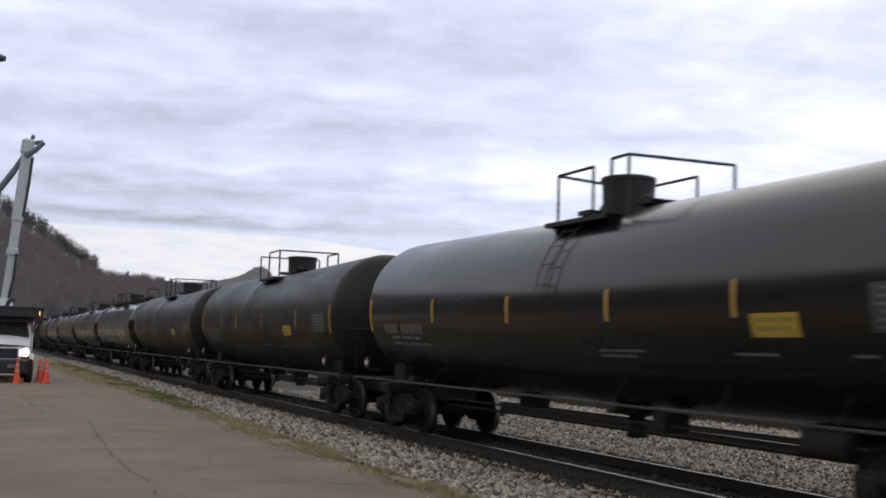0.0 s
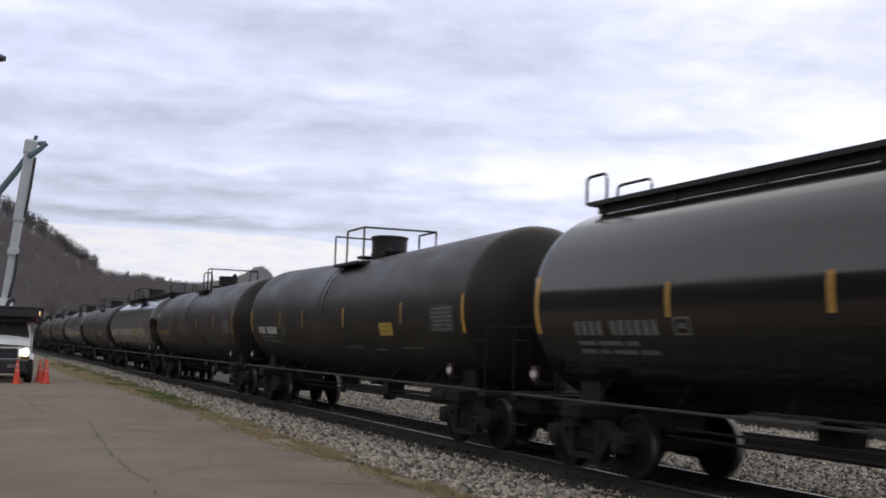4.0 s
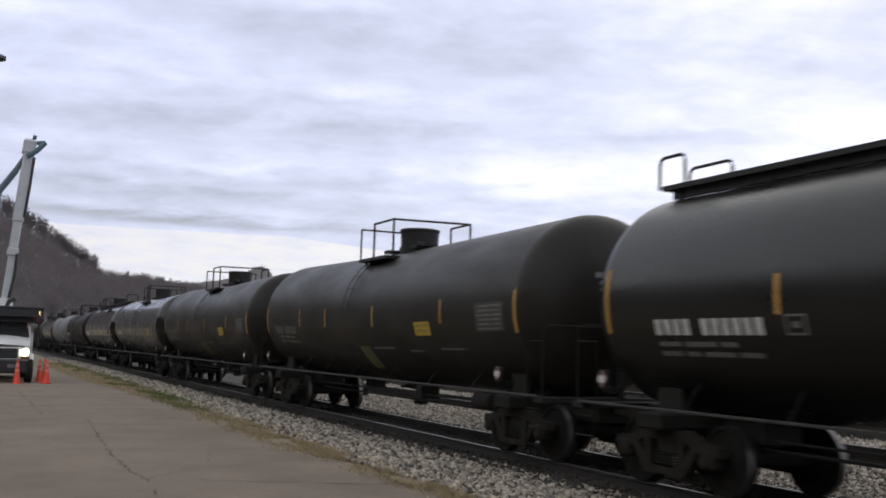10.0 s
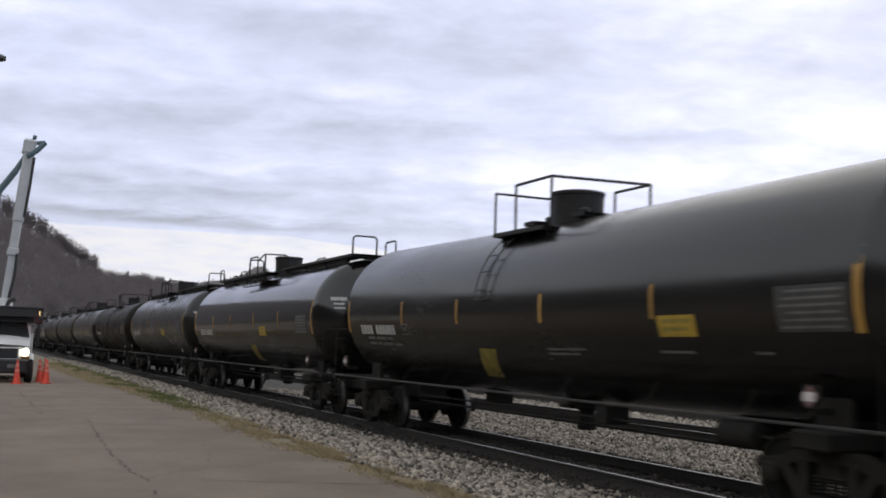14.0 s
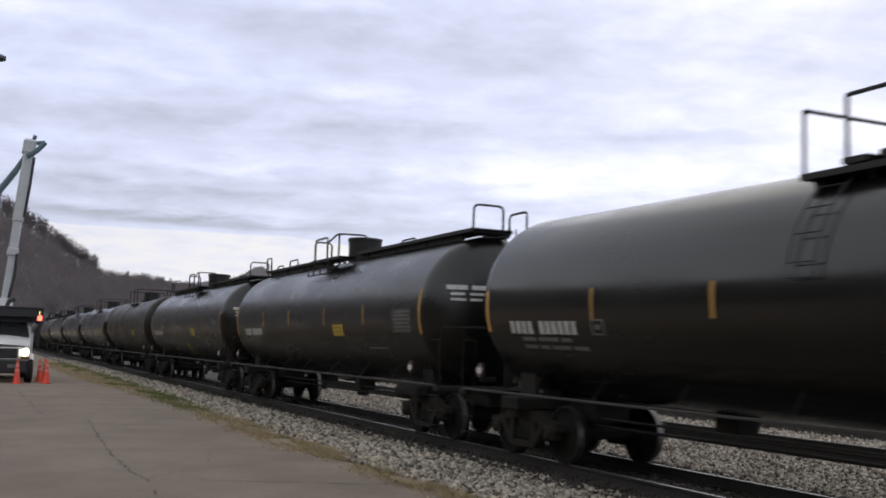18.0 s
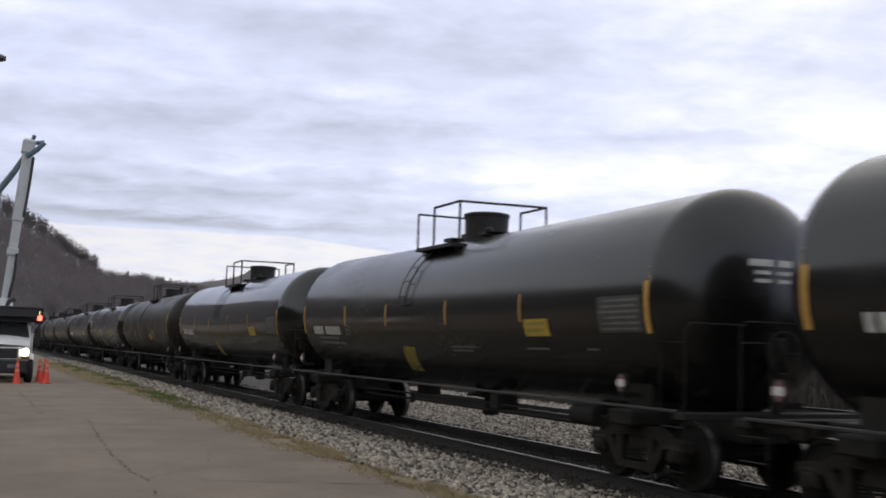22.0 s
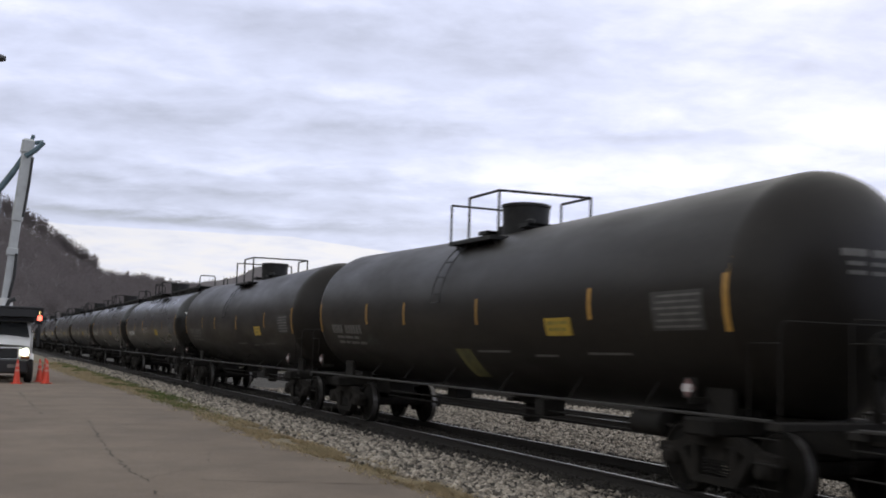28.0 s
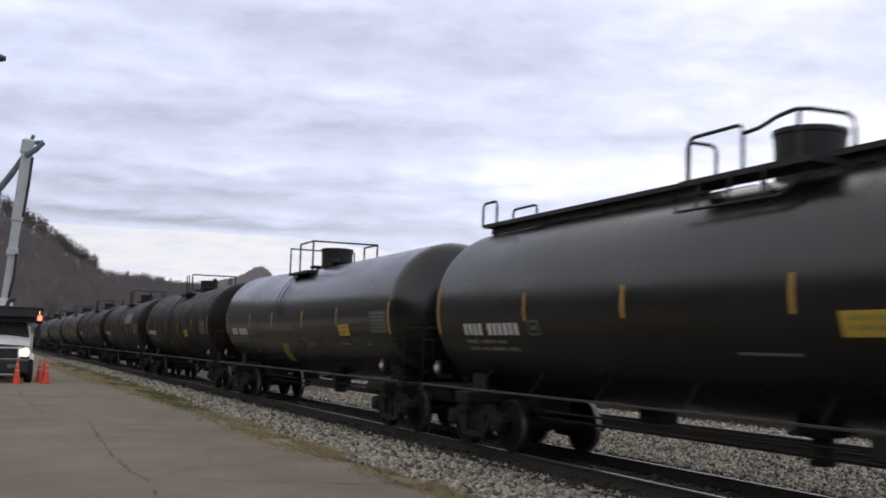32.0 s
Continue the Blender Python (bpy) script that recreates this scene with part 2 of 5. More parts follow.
MAT = {
    "asphalt": material("asphalt", (0.207, 0.161, 0.121), 0.9, spots=(((0.275, 0.218, 0.168), 0.75), ((0.125, 0.098, 0.075), 0.5), ((0.138, 0.107, 0.082), 0.75)), scale=0.42, fine=25, bump=0.5, bump_scale=90),
    "crack": material("crack_dirt", (0.062, 0.051, 0.04), 0.95, spots=(((0.13, 0.104, 0.078), 0.8),), scale=6),
    "soil": material("dry_soil", (0.21, 0.17, 0.115), 0.95, spots=(((0.29, 0.24, 0.165), 0.7), ((0.16, 0.135, 0.085), 0.6)), scale=0.8, fine=7, bump=0.4, bump_scale=20),
    "field": material("winter_field", (0.07, 0.062, 0.042), 0.95, spots=(((0.095, 0.083, 0.055), 0.7), ((0.045, 0.045, 0.03), 0.6)), scale=0.05, fine=2, bump=0.4, bump_scale=8, spec=0.15),
    # far darker than its stones: the shade in their gaps is painted in
    "shaded_gravel_bed": material("shaded_gravel_bed", (0.045, 0.04, 0.034), 0.95, spots=(((0.15, 0.13, 0.105), 0.9), ((0.02, 0.018, 0.016), 0.8)), scale=14, fine=26, bump=1.0, bump_scale=24),
    "stone": material("ballast_stone", (0.28, 0.24, 0.19), 0.9, spots=(((0.45, 0.4, 0.335), 0.7), ((0.135, 0.117, 0.096), 0.6)), scale=9, fine=40, island=0.9),
    "dark_bed": material("dark_ballast", (0.038, 0.033, 0.028), 0.9, spots=(((0.06, 0.052, 0.044), 0.7), ((0.018, 0.016, 0.014), 0.7)), scale=5, fine=24, bump=1.0, bump_scale=26),
    "dark_stone": material("dark_ballast_stone", (0.03, 0.0255, 0.021), 0.9, spots=(((0.05, 0.042, 0.034), 0.7),), scale=8, island=0.4),
    "tie": material("creosoted_wood", (0.035, 0.03, 0.026), 0.9, spots=(((0.065, 0.056, 0.048), 0.7), ((0.02, 0.018, 0.015), 0.6)), scale=4, fine=30, bump=0.6, bump_scale=50, stretch=(0.2, 1, 1), per_object=0.25),
    "rail": material("rail_steel", (0.022, 0.018, 0.015), 0.75, 0.0, spots=(((0.035, 0.027, 0.021), 0.6),), scale=6),
    "rail_top": material("polished_rail_head", (0.42, 0.41, 0.40), 0.36, 1.0, spots=(((0.35, 0.33, 0.31), 0.6),), scale=3, rough_var=0.08, stretch=(1, 0.05, 1)),
    "grass_dry": material("dry_grass", (0.42, 0.32, 0.19), 0.9, spots=(((0.5, 0.42, 0.28), 0.7), ((0.22, 0.19, 0.1), 0.8)), scale=1.2, fine=5, island=0.2, through=0.5),
    "grass_green": material("green_grass", (0.098, 0.142, 0.034), 0.9, spots=(((0.145, 0.125, 0.06), 0.8),), scale=1.5, island=0.25, through=0.5),
    "hill": material("wooded_slope", (0.118, 0.105, 0.106), 0.95, spots=(((0.14, 0.124, 0.122), 0.6), ((0.098, 0.089, 0.09), 0.5)), scale=0.03, fine=0.16, bump=0.5, bump_scale=0.3),
    # unseen slope: shade put into the colour, darker than hill, to dim tank reflections
    "dark_woods": material("shaded_winter_woods", (0.055, 0.05, 0.045), 0.95, spots=(((0.07, 0.062, 0.054), 0.6), ((0.04, 0.037, 0.034), 0.5)), scale=0.03, fine=0.2, bump=0.5, bump_scale=0.3),
    "scrub": material("dark_scrub", (0.06, 0.053, 0.045), 0.95, spots=(((0.04, 0.036, 0.032), 0.7),), scale=0.3, island=0.3),
    "tree": material("bare_twigs", (0.21, 0.187, 0.186), 0.95, spots=(((0.125, 0.11, 0.11), 0.7),), scale=0.05, island=0.06, through=0.55),
    "black_gloss": material("gloss_black_paint", (0.0055, 0.0052, 0.005), 0.14, spots=(((0.012, 0.011, 0.009), 0.5), ((0.008, 0.0075, 0.0065), 0.5)), scale=0.8, fine=7, rough_var=0.05, stretch=(1, 0.35, 1), spec=0.74),
    "black_satin": material("satin_black_paint", (0.0065, 0.006, 0.0055), 0.22, spots=(((0.013, 0.0115, 0.01), 0.6), ((0.009, 0.008, 0.007), 0.5)), scale=0.8, fine=7, rough_var=0.07, stretch=(1, 0.35, 1), spec=0.64),
    "black_semi": material("semi_gloss_black_paint", (0.0052, 0.0047, 0.0042), 0.3, spots=(((0.0095, 0.0083, 0.007), 0.6), ((0.007, 0.0062, 0.0053), 0.5)), scale=0.8, fine=7, rough_var=0.07, stretch=(1, 0.35, 1), spec=0.6),
    "black_matte": material("faded_black_paint", (0.022, 0.0182, 0.015), 0.42, spots=(((0.036, 0.032, 0.027), 0.6), ((0.018, 0.016, 0.014), 0.5)), scale=0.8, fine=8, rough_var=0.08, stretch=(1, 0.35, 1), spec=0.24),
    "black_old": material("worn_brownish_black_paint", (0.0165, 0.0142, 0.0122), 0.5, spots=(((0.032, 0.023, 0.017), 0.55), ((0.014, 0.0125, 0.011), 0.6)), scale=1.1, fine=9, rough_var=0.1, stretch=(1, 0.4, 1), spec=0.1),
    "grey_paint": material("grey_tank_paint", (0.19, 0.195, 0.21), 0.5, spots=(((0.165, 0.165, 0.175), 0.6), ((0.12, 0.117, 0.113), 0.4)), scale=0.8, fine=8, rough_var=0.08, stretch=(1, 0.35, 1)),
    "frame": material("grimy_underframe", (0.028, 0.0255, 0.023), 0.8, spots=(((0.045, 0.039, 0.033), 0.6), ((0.02, 0.0185, 0.017), 0.6)), scale=3, fine=20, spec=0.2),
    "truck": material("dusty_cast_steel", (0.028, 0.025, 0.022), 0.9, spots=(((0.045, 0.039, 0.033), 0.7), ((0.024, 0.0215, 0.019), 0.6)), scale=4, fine=25, bump=0.3, bump_scale=40, spec=0.15),
    "sill": material("worn_sill_edge", (0.05, 0.046, 0.042), 0.5, 0.0, spots=(((0.02, 0.018, 0.016), 0.7),), scale=5, fine=30),
    "wheel": material("wheel_steel", (0.016, 0.0145, 0.013), 0.9, 0.0, spots=(((0.034, 0.029, 0.024), 0.6),), scale=5, spec=0.12),
    "tread": material("polished_tread", (0.26, 0.25, 0.24), 0.5, 1.0, spots=(((0.2, 0.17, 0.15), 0.7),), scale=6),
    "yellow": material("yellow_reflector", (0.52, 0.28, 0.06), 0.5, spots=(((0.28, 0.16, 0.045), 0.7),), scale=7, per_object=0.25),
    "sign_yellow": material("yellow_panel", (0.55, 0.36, 0.05), 0.55, spots=(((0.36, 0.23, 0.05), 0.6),), scale=6),
    "faded_yellow": material("faded_yellow_paint", (0.37, 0.29, 0.06), 0.6, spots=(((0.18, 0.15, 0.05), 0.8),), scale=4),
    "panel_grey": material("printed_panel", (0.07, 0.067, 0.062), 0.65, spots=(((0.045, 0.043, 0.04), 0.7),), scale=6),
    "stencil": material("white_stencil", (0.62, 0.61, 0.58), 0.6, spots=(((0.3, 0.29, 0.27), 0.7),), scale=8),
    "dull_yellow": material("dull_yellow_paint", (0.18, 0.165, 0.06), 0.65, spots=(((0.08, 0.075, 0.04), 0.8),), scale=4),
    "stencil_dim": material("dusty_stencil", (0.17, 0.162, 0.15), 0.65, spots=(((0.1, 0.095, 0.09), 0.7),), scale=6),
    "stencil_gold": material("gold_stencil", (0.4, 0.27, 0.09), 0.6, spots=(((0.2, 0.14, 0.06), 0.7),), scale=8),
    "placard_white": material("placard_white", (0.72, 0.68, 0.66), 0.5, spots=(((0.5, 0.4, 0.38), 0.6),), scale=12),
    "placard_red": material("placard_red", (0.2, 0.1, 0.095), 0.5, spots=(((0.3, 0.22, 0.21), 0.6),), scale=9),
    "graffiti": material("sprayed_paint", (0.27, 0.275, 0.26), 0.7, spots=(((0.11, 0.112, 0.108), 0.6), ((0.36, 0.36, 0.34), 0.5)), scale=3, fine=9),
    "spray_faint": material("faint_sprayed_paint", (0.085, 0.092, 0.078), 0.75, spots=(((0.04, 0.041, 0.038), 0.7), ((0.12, 0.127, 0.11), 0.5)), scale=3, fine=9),
    "patch": material("primer_patch", (0.17, 0.165, 0.16), 0.7, spots=(((0.12, 0.115, 0.11), 0.7),), scale=2),
    "rail_dark": material("railing_paint", (0.010, 0.0095, 0.009), 0.6, spots=(((0.03, 0.028, 0.026), 0.5),), scale=8),
    "white_paint": material("white_truck_paint", (0.72, 0.72, 0.71), 0.3, spots=(((0.55, 0.54, 0.52), 0.5),), scale=2, coat=0.5),
    "boom_white": material("boom_fibreglass", (0.58, 0.60, 0.60), 0.45, spots=(((0.42, 0.43, 0.43), 0.6),), scale=2),
    "boom_dark": material("boom_black_hose", (0.03, 0.03, 0.032), 0.5),
    "boom_blue": material("insulated_boom_bluegrey", (0.11, 0.17, 0.195), 0.5),
    "chrome": material("chrome_trim", (0.6, 0.6, 0.6), 0.2, 1.0),
    "dark_plastic": material("dark_plastic", (0.02, 0.02, 0.021), 0.45),
    "glass_dark": material("windscreen", (0.035, 0.037, 0.037), 0.1, spec=0.6),
    "tyre": material("tyre_rubber", (0.022, 0.021, 0.02), 0.8, bump=0.4, bump_scale=50),
    "headlight": material("lit_headlight", (0.9, 0.88, 0.78), 0.2, emit=((0.98, 1.0, 0.8), 6.0)),
    "headlight_off": material("clear_lens", (0.5, 0.5, 0.5), 0.15),
    "amber_lit": material("lit_amber_lamp", (0.8, 0.5, 0.2), 0.3, emit=((1.0, 0.72, 0.32), 5.0)),
    "strobe_lit": material("lit_red_strobe", (0.8, 0.1, 0.05), 0.3, emit=((1.0, 0.13, 0.10), 3.6)),
    "amber_off": material("amber_lens", (0.22, 0.08, 0.02), 0.25),
    "cone": material("orange_cone", (0.85, 0.095, 0.055), 0.5, spots=(((0.62, 0.075, 0.045), 0.5),), scale=6),
    "cone_band": material("reflective_band", (0.75, 0.3, 0.24), 0.45),
    "lamp_metal": material("lamp_housing", (0.12, 0.12, 0.125), 0.5, 0.5),
}


# ---- mesh tools ----
class Shape:
    """Collects vertices and faces of one part."""

    def __init__(self):
        self.v, self.f = [], []

    def add(self, verts, faces):
        o = len(self.v)
        self.v += [tuple(p) for p in verts]
        self.f += [tuple(i + o for i in q) for q in faces]
        return self

    def box(self, x0, x1, y0, y1, z0, z1, c=0.01, m=None):
        """A box with chamfered edges."""
        c = min(c, 0.45 * min(x1 - x0, y1 - y0, z1 - z0))
        lo, hi = (x0, y0, z0), (x1, y1, z1)
        verts, idx = [], {}
        for s in [(a, b, d) for a in (0, 1) for b in (0, 1) for d in (0, 1)]:
            for ax in range(3):
                p = [(hi[i] - c if s[i] else lo[i] + c) for i in range(3)]
                p[ax] = hi[ax] if s[ax] else lo[ax]
                idx[(s, ax)] = len(verts)
                verts.append(Vector(p))
        faces = []
        for ax in range(3):
            a, b = (ax + 1) % 3, (ax + 2) % 3
            for sv in (0, 1):
                q = []
                for (u, w) in ((0, 0), (1, 0), (1, 1), (0, 1)):
                    s = [0, 0, 0]
                    s[ax], s[a], s[b] = sv, u, w
                    q.append(idx[(tuple(s), ax)])
                faces.append(q if sv else q[::-1])
            for u in (0, 1):
                for w in (0, 1):
                    s0, s1 = [0, 0, 0], [0, 0, 0]
                    s0[a] = s1[a] = u
                    s0[b] = s1[b] = w
                    s1[ax] = 1
                    q = [idx[(tuple(s0), a)], idx[(tuple(s1), a)], idx[(tuple(s1), b)], idx[(tuple(s0), b)]]
                    faces.append(q if u != w else q[::-1])
        for s in [(a, b, d) for a in (0, 1) for b in (0, 1) for d in (0, 1)]:
            q = [idx[(s, 0)], idx[(s, 1)], idx[(s, 2)]]
            faces.append(q if sum(s) % 2 else q[::-1])
        if m is not None:
            verts = [m @ p for p in verts]
        return self.add(verts, faces)

    def tube(self, pts, r, n=6, closed=False):
        """A round bar along a line of points."""
        pts = [Vector(p) for p in pts]
        k = len(pts)
        rings = []
        for i, p in enumerate(pts):
            a = pts[i - 1] if (i or closed) else p
            b = pts[(i + 1) % k] if (i < k - 1 or closed) else p
            d = (b - a).normalized()
            ref = Vector((0, 0, 1)) if abs(d.z) < 0.9 else Vector((0, 1, 0))
            u = d.cross(ref).normalized()
            w = d.cross(u)
            rings.append([p + (u * math.cos(2 * math.pi * j / n) + w * math.sin(2 * math.pi * j / n)) * r for j in range(n)])
        verts = [q for ring in rings for q in ring]
        faces = []
        for i in range(k if closed else k - 1):
            for j in range(n):
                a, b = i * n, ((i + 1) % k) * n
                faces.append((a + j, a + (j + 1) % n, b + (j + 1) % n, b + j))
        if not closed:
            faces += [tuple(range(n))[::-1], tuple((k - 1) * n + j for j in range(n))]
        return self.add(verts, faces)

    def turned(self, profile, axis="z", n=24, at=(0, 0, 0), closed=False):
        """A turned form; profile: (radius, height along the axis)."""
        verts, faces = [], []
        for r, h in profile:
            for j in range(n):
                a = 2 * math.pi * j / n
                c, s = r * math.cos(a), r * math.sin(a)
                p = {"x": (h, c, s), "y": (s, h, c), "z": (c, s, h)}[axis]
                verts.append((p[0] + at[0], p[1] + at[1], p[2] + at[2]))
        for i in range(len(profile) - 1):
            for j in range(n):
                faces.append((i * n + j, i * n + (j + 1) % n, (i + 1) * n + (j + 1) % n, (i + 1) * n + j))
        if not closed:
            faces += [tuple(range(n))[::-1], tuple((len(profile) - 1) * n + j for j in range(n))]
        return self.add(verts, faces)

    def sheet(self, nu, nv, fn):
        """A grid of nu by nv cells; fn(u, v) with u and v from 0 to 1."""
        verts = [fn(i / nu, j / nv) for j in range(nv + 1) for i in range(nu + 1)]
        w = nu + 1
        return self.add(verts, [(j * w + i, j * w + i + 1, (j + 1) * w + i + 1, (j + 1) * w + i) for j in range(nv) for i in range(nu)])

    def slab(self, poly, z0, z1):
        """A flat plate with the outline poly (counter-clockwise)."""
        k = len(poly)
        verts = [(x, y, z0) for x, y in poly] + [(x, y, z1) for x, y in poly]
        faces = [tuple(range(k))[::-1], tuple(range(k, 2 * k))] + [(i, (i + 1) % k, k + (i + 1) % k, k + i) for i in range(k)]
        return self.add(verts, faces)

    def plate(self, outline, x0, x1):
        """An upright plate across x with the outline (y, z)."""
        k = len(outline)
        verts = [(x0, a, b) for a, b in outline] + [(x1, a, b) for a, b in outline]
        faces = [tuple(range(k))[::-1], tuple(range(k, 2 * k))] + [(i, (i + 1) % k, k + (i + 1) % k, k + i) for i in range(k)]
        return self.add(verts, faces)

    def mesh(self, name, smooth=0.0):
        me = bpy.data.meshes.new(name)
        me.from_pydata(self.v, [], self.f)
        bm = bmesh.new()
        bm.from_mesh(me)
        bmesh.ops.recalc_face_normals(bm, faces=bm.faces)
        if smooth:
            for f in bm.faces:
                f.smooth = True
            for e in bm.edges:
                if len(e.link_faces) == 2 and e.calc_face_angle(0) > radians(smooth):
                    e.smooth = False
        bm.to_mesh(me)
        bm.free()
        return me


MESHES = {}


def part(name, build, mat, parent, label="", key=None, smooth=35, m=None):
    """One mesh object under a thing or a part. build: a Shape, or a function that makes one; parts with the same key share their mesh."""
    k = (key, mat) if key else None
    if k and k in MESHES:
        me = MESHES[k]
    else:
        s = build() if callable(build) else build
        me = s.mesh(name, smooth)
        me.materials.append(MAT[mat])
        if k:
            MESHES[k] = me
    ob = new(name, me)
    if parent is not None:
        ob.parent = parent
    if m is not None:
        ob.matrix_basis = m
    if label:
        ob["label"] = label
    return ob


def empty(name, label, category, m=None, group=""):
    ob = tagged(new(name), label, category, group)
    ob.empty_display_size = 0.2
    if m is not None:
        ob.matrix_basis = m
    return ob


# ---- ground, track beds ----
TRACK_X, RAIL_2 = 9.6, 16.7
PROFILE = [(-4000, 0.0), (-60, 0.08), (3.4, 0.12), (4.4, 0.16), (5.0, 0.17), (5.7, 0.08), (6.8, -0.05), (8.0, -0.2), (11.3, -0.2), (12.7, -0.24),
           (13.6, -0.34), (15.2, -0.2), (18.3, -0.2), (19.2, -0.28), (21.5, -0.35), (60, -0.4), (4000, -0.4)]


def ground_z(x):
    return float(np.interp(x, [q[0] for q in PROFILE], [q[1] for q in PROFILE]))


def pave_edge(y):
    return float(np.interp(y, [0, 10, 13, 15, 18, 22, 26, 32, 36, 40, 60, 120], [4.8, 4.72, 4.66, 4.5, 4.4, 4.6, 4.62, 4.5, 4.3, 4.0, 3.8, 3.6]))


def make_ground():
    xs = sorted({-4000, -1500, -600, -250, -120, -60, -30, -12, 0, 3.4, 4.4, 5.0, 5.35, 5.7, 6.2, 6.8, 7.4, 8.0, 8.35, 9.0, 9.6, 10.3, 11.3, 11.5, 12.0, 12.7,
                 13.2, 13.6, 14.4, 15.2, 16.0, 16.7, 17.4, 18.3, 19.2, 20.3, 21.5, 24, 28, 60, 150, 400, 1000, 4000})
    ys = [-600, -150, -40] + list(range(-10, 70, 2)) + [75, 85, 100, 120, 150, 200, 260, 350, 500, 800, 1300, 2200, 4500]
    sh = Shape()
    nx = len(xs)
    for y in ys:
        for x in xs:
            wob = 0.03 * noise.noise((x * 0.8, y * 0.35, 2.0)) if 3 < x < 30 and -10 < y < 70 else 0
            sh.v.append((x, y, ground_z(x) + wob))
    mats = []
    for j in range(len(ys) - 1):
        for i in range(nx - 1):
            sh.f.append((j * nx + i, j * nx + i + 1, (j + 1) * nx + i + 1, (j + 1) * nx + i))
            c = (xs[i] + xs[i + 1]) / 2
            mats.append(0 if c < -12 or c > 28 else 1 if c < 5.6 else 2 if c < 8.3 else 3 if c < 11.4 else 2 if c < 15.2 else 3 if c < 18.3 else 2 if c < 22.5 else 0)
    me = bpy.data.meshes.new("ground")
    me.from_pydata(sh.v, [], sh.f)
    for k in ("field", "soil", "shaded_gravel_bed", "dark_bed"):
        me.materials.append(MAT[k])
    me.polygons.foreach_set("material_index", mats)
    me.update()
    tagged(new("ground", me), "flat ground with grey ballast beds and dry verge", "ground", kind="structure")


make_ground()


def make_pavement():
    ys = [-60, 0, 10, 17, 20, 22, 24, 26, 29, 32, 36, 40, 50, 60, 90, 120]
    right = []
    for y in ys:
        right += [(pave_edge(y) + 0.07 * noise.noise((y * 1.7, 3.0, 0)), y)]
    fine = []
    for (a, b), (c, d) in zip(right, right[1:]):
        k = max(1, int(min(d - b, 30) / 0.8))
        for i in range(k):
            t = i / k
            y = b + (d - b) * t
            fine.append((a + (c - a) * t + 0.06 * noise.noise((y * 1.1, 0.5, 0)) + 0.03 * noise.noise((y * 4.3, 1.5, 0)), y))
    fine.append(right[-1])
    poly = fine + [(-14, 120), (-14, -60)]
    sh = Shape().slab(poly, 0.0, 0.21)
    me = sh.mesh("pavement")
    me.materials.append(MAT["asphalt"])
    pv = tagged(new("pavement", me), "worn grey asphalt pavement with cracks beside the tracks", "pavement", kind="structure")
    rnd = random.Random(5)

    def crack(pts, width):
        sh = Shape()
        out = []
        for (ax, ay), (bx, by) in zip(pts, pts[1:]):
            k = max(2, int(math.hypot(bx - ax, by - ay) / 0.12))
            for i in range(k):
                t = i / k
                out.append((ax + (bx - ax) * t + rnd.uniform(-.035, .035), ay + (by - ay) * t + rnd.uniform(-.06, .06)))
        vs = []
        for i, (x, y) in enumerate(out):
            w = width * rnd.uniform(0.3, 1.2)
            q = out[min(i + 1, len(out) - 1)]
            p = out[max(i - 1, 0)]
            dx, dy = q[0] - p[0], q[1] - p[1]
            d = math.hypot(dx, dy) or 1
            vs += [(x - dy / d * w / 2, y + dx / d * w / 2, 0.214), (x + dy / d * w / 2, y - dx / d * w / 2, 0.214)]
        sh.add(vs, [(2 * i, 2 * i + 1, 2 * i + 3, 2 * i + 2) for i in range(len(out) - 1) if noise.noise((i * .21, width * 900, 0)) < .22])
        part("crack", sh, "crack", pv)

    crack([(1.28, 30.9), (1.35, 28.1), (1.37, 24.8), (1.4, 22)], 0.036)
    crack([(1.79, 21.05), (2.15, 21.06), (2.02, 18.7), (1.87, 15.76), (1.82, 14.4), (1.82, 12.9), (1.9, 11.9), (1.82, 11.1), (1.8, 8)], 0.032)
    crack([(-4, 14.6), (0.41, 13.33), (0.9, 13.14), (1.51, 12.82)], 0.025)
    crack([(2.46, 11.82), (2.84, 11.65), (3.66, 11.3), (5.0, 10.9)], 0.026)
    crack([(-3, 17.2), (0.52, 17.9), (1.55, 18.06), (2.77, 17.78)], 0.02)
    crack([(2.1, 18.8), (3.0, 20.1), (4.2, 20.6)], 0.014)
    crack([(1.9, 12.0), (2.9, 13.4), (3.3, 15.2)], 0.01)
    crack([(-2, 24), (1.36, 25.2), (3.4, 25.0), (4.4, 25.4)], 0.02)


make_pavement()


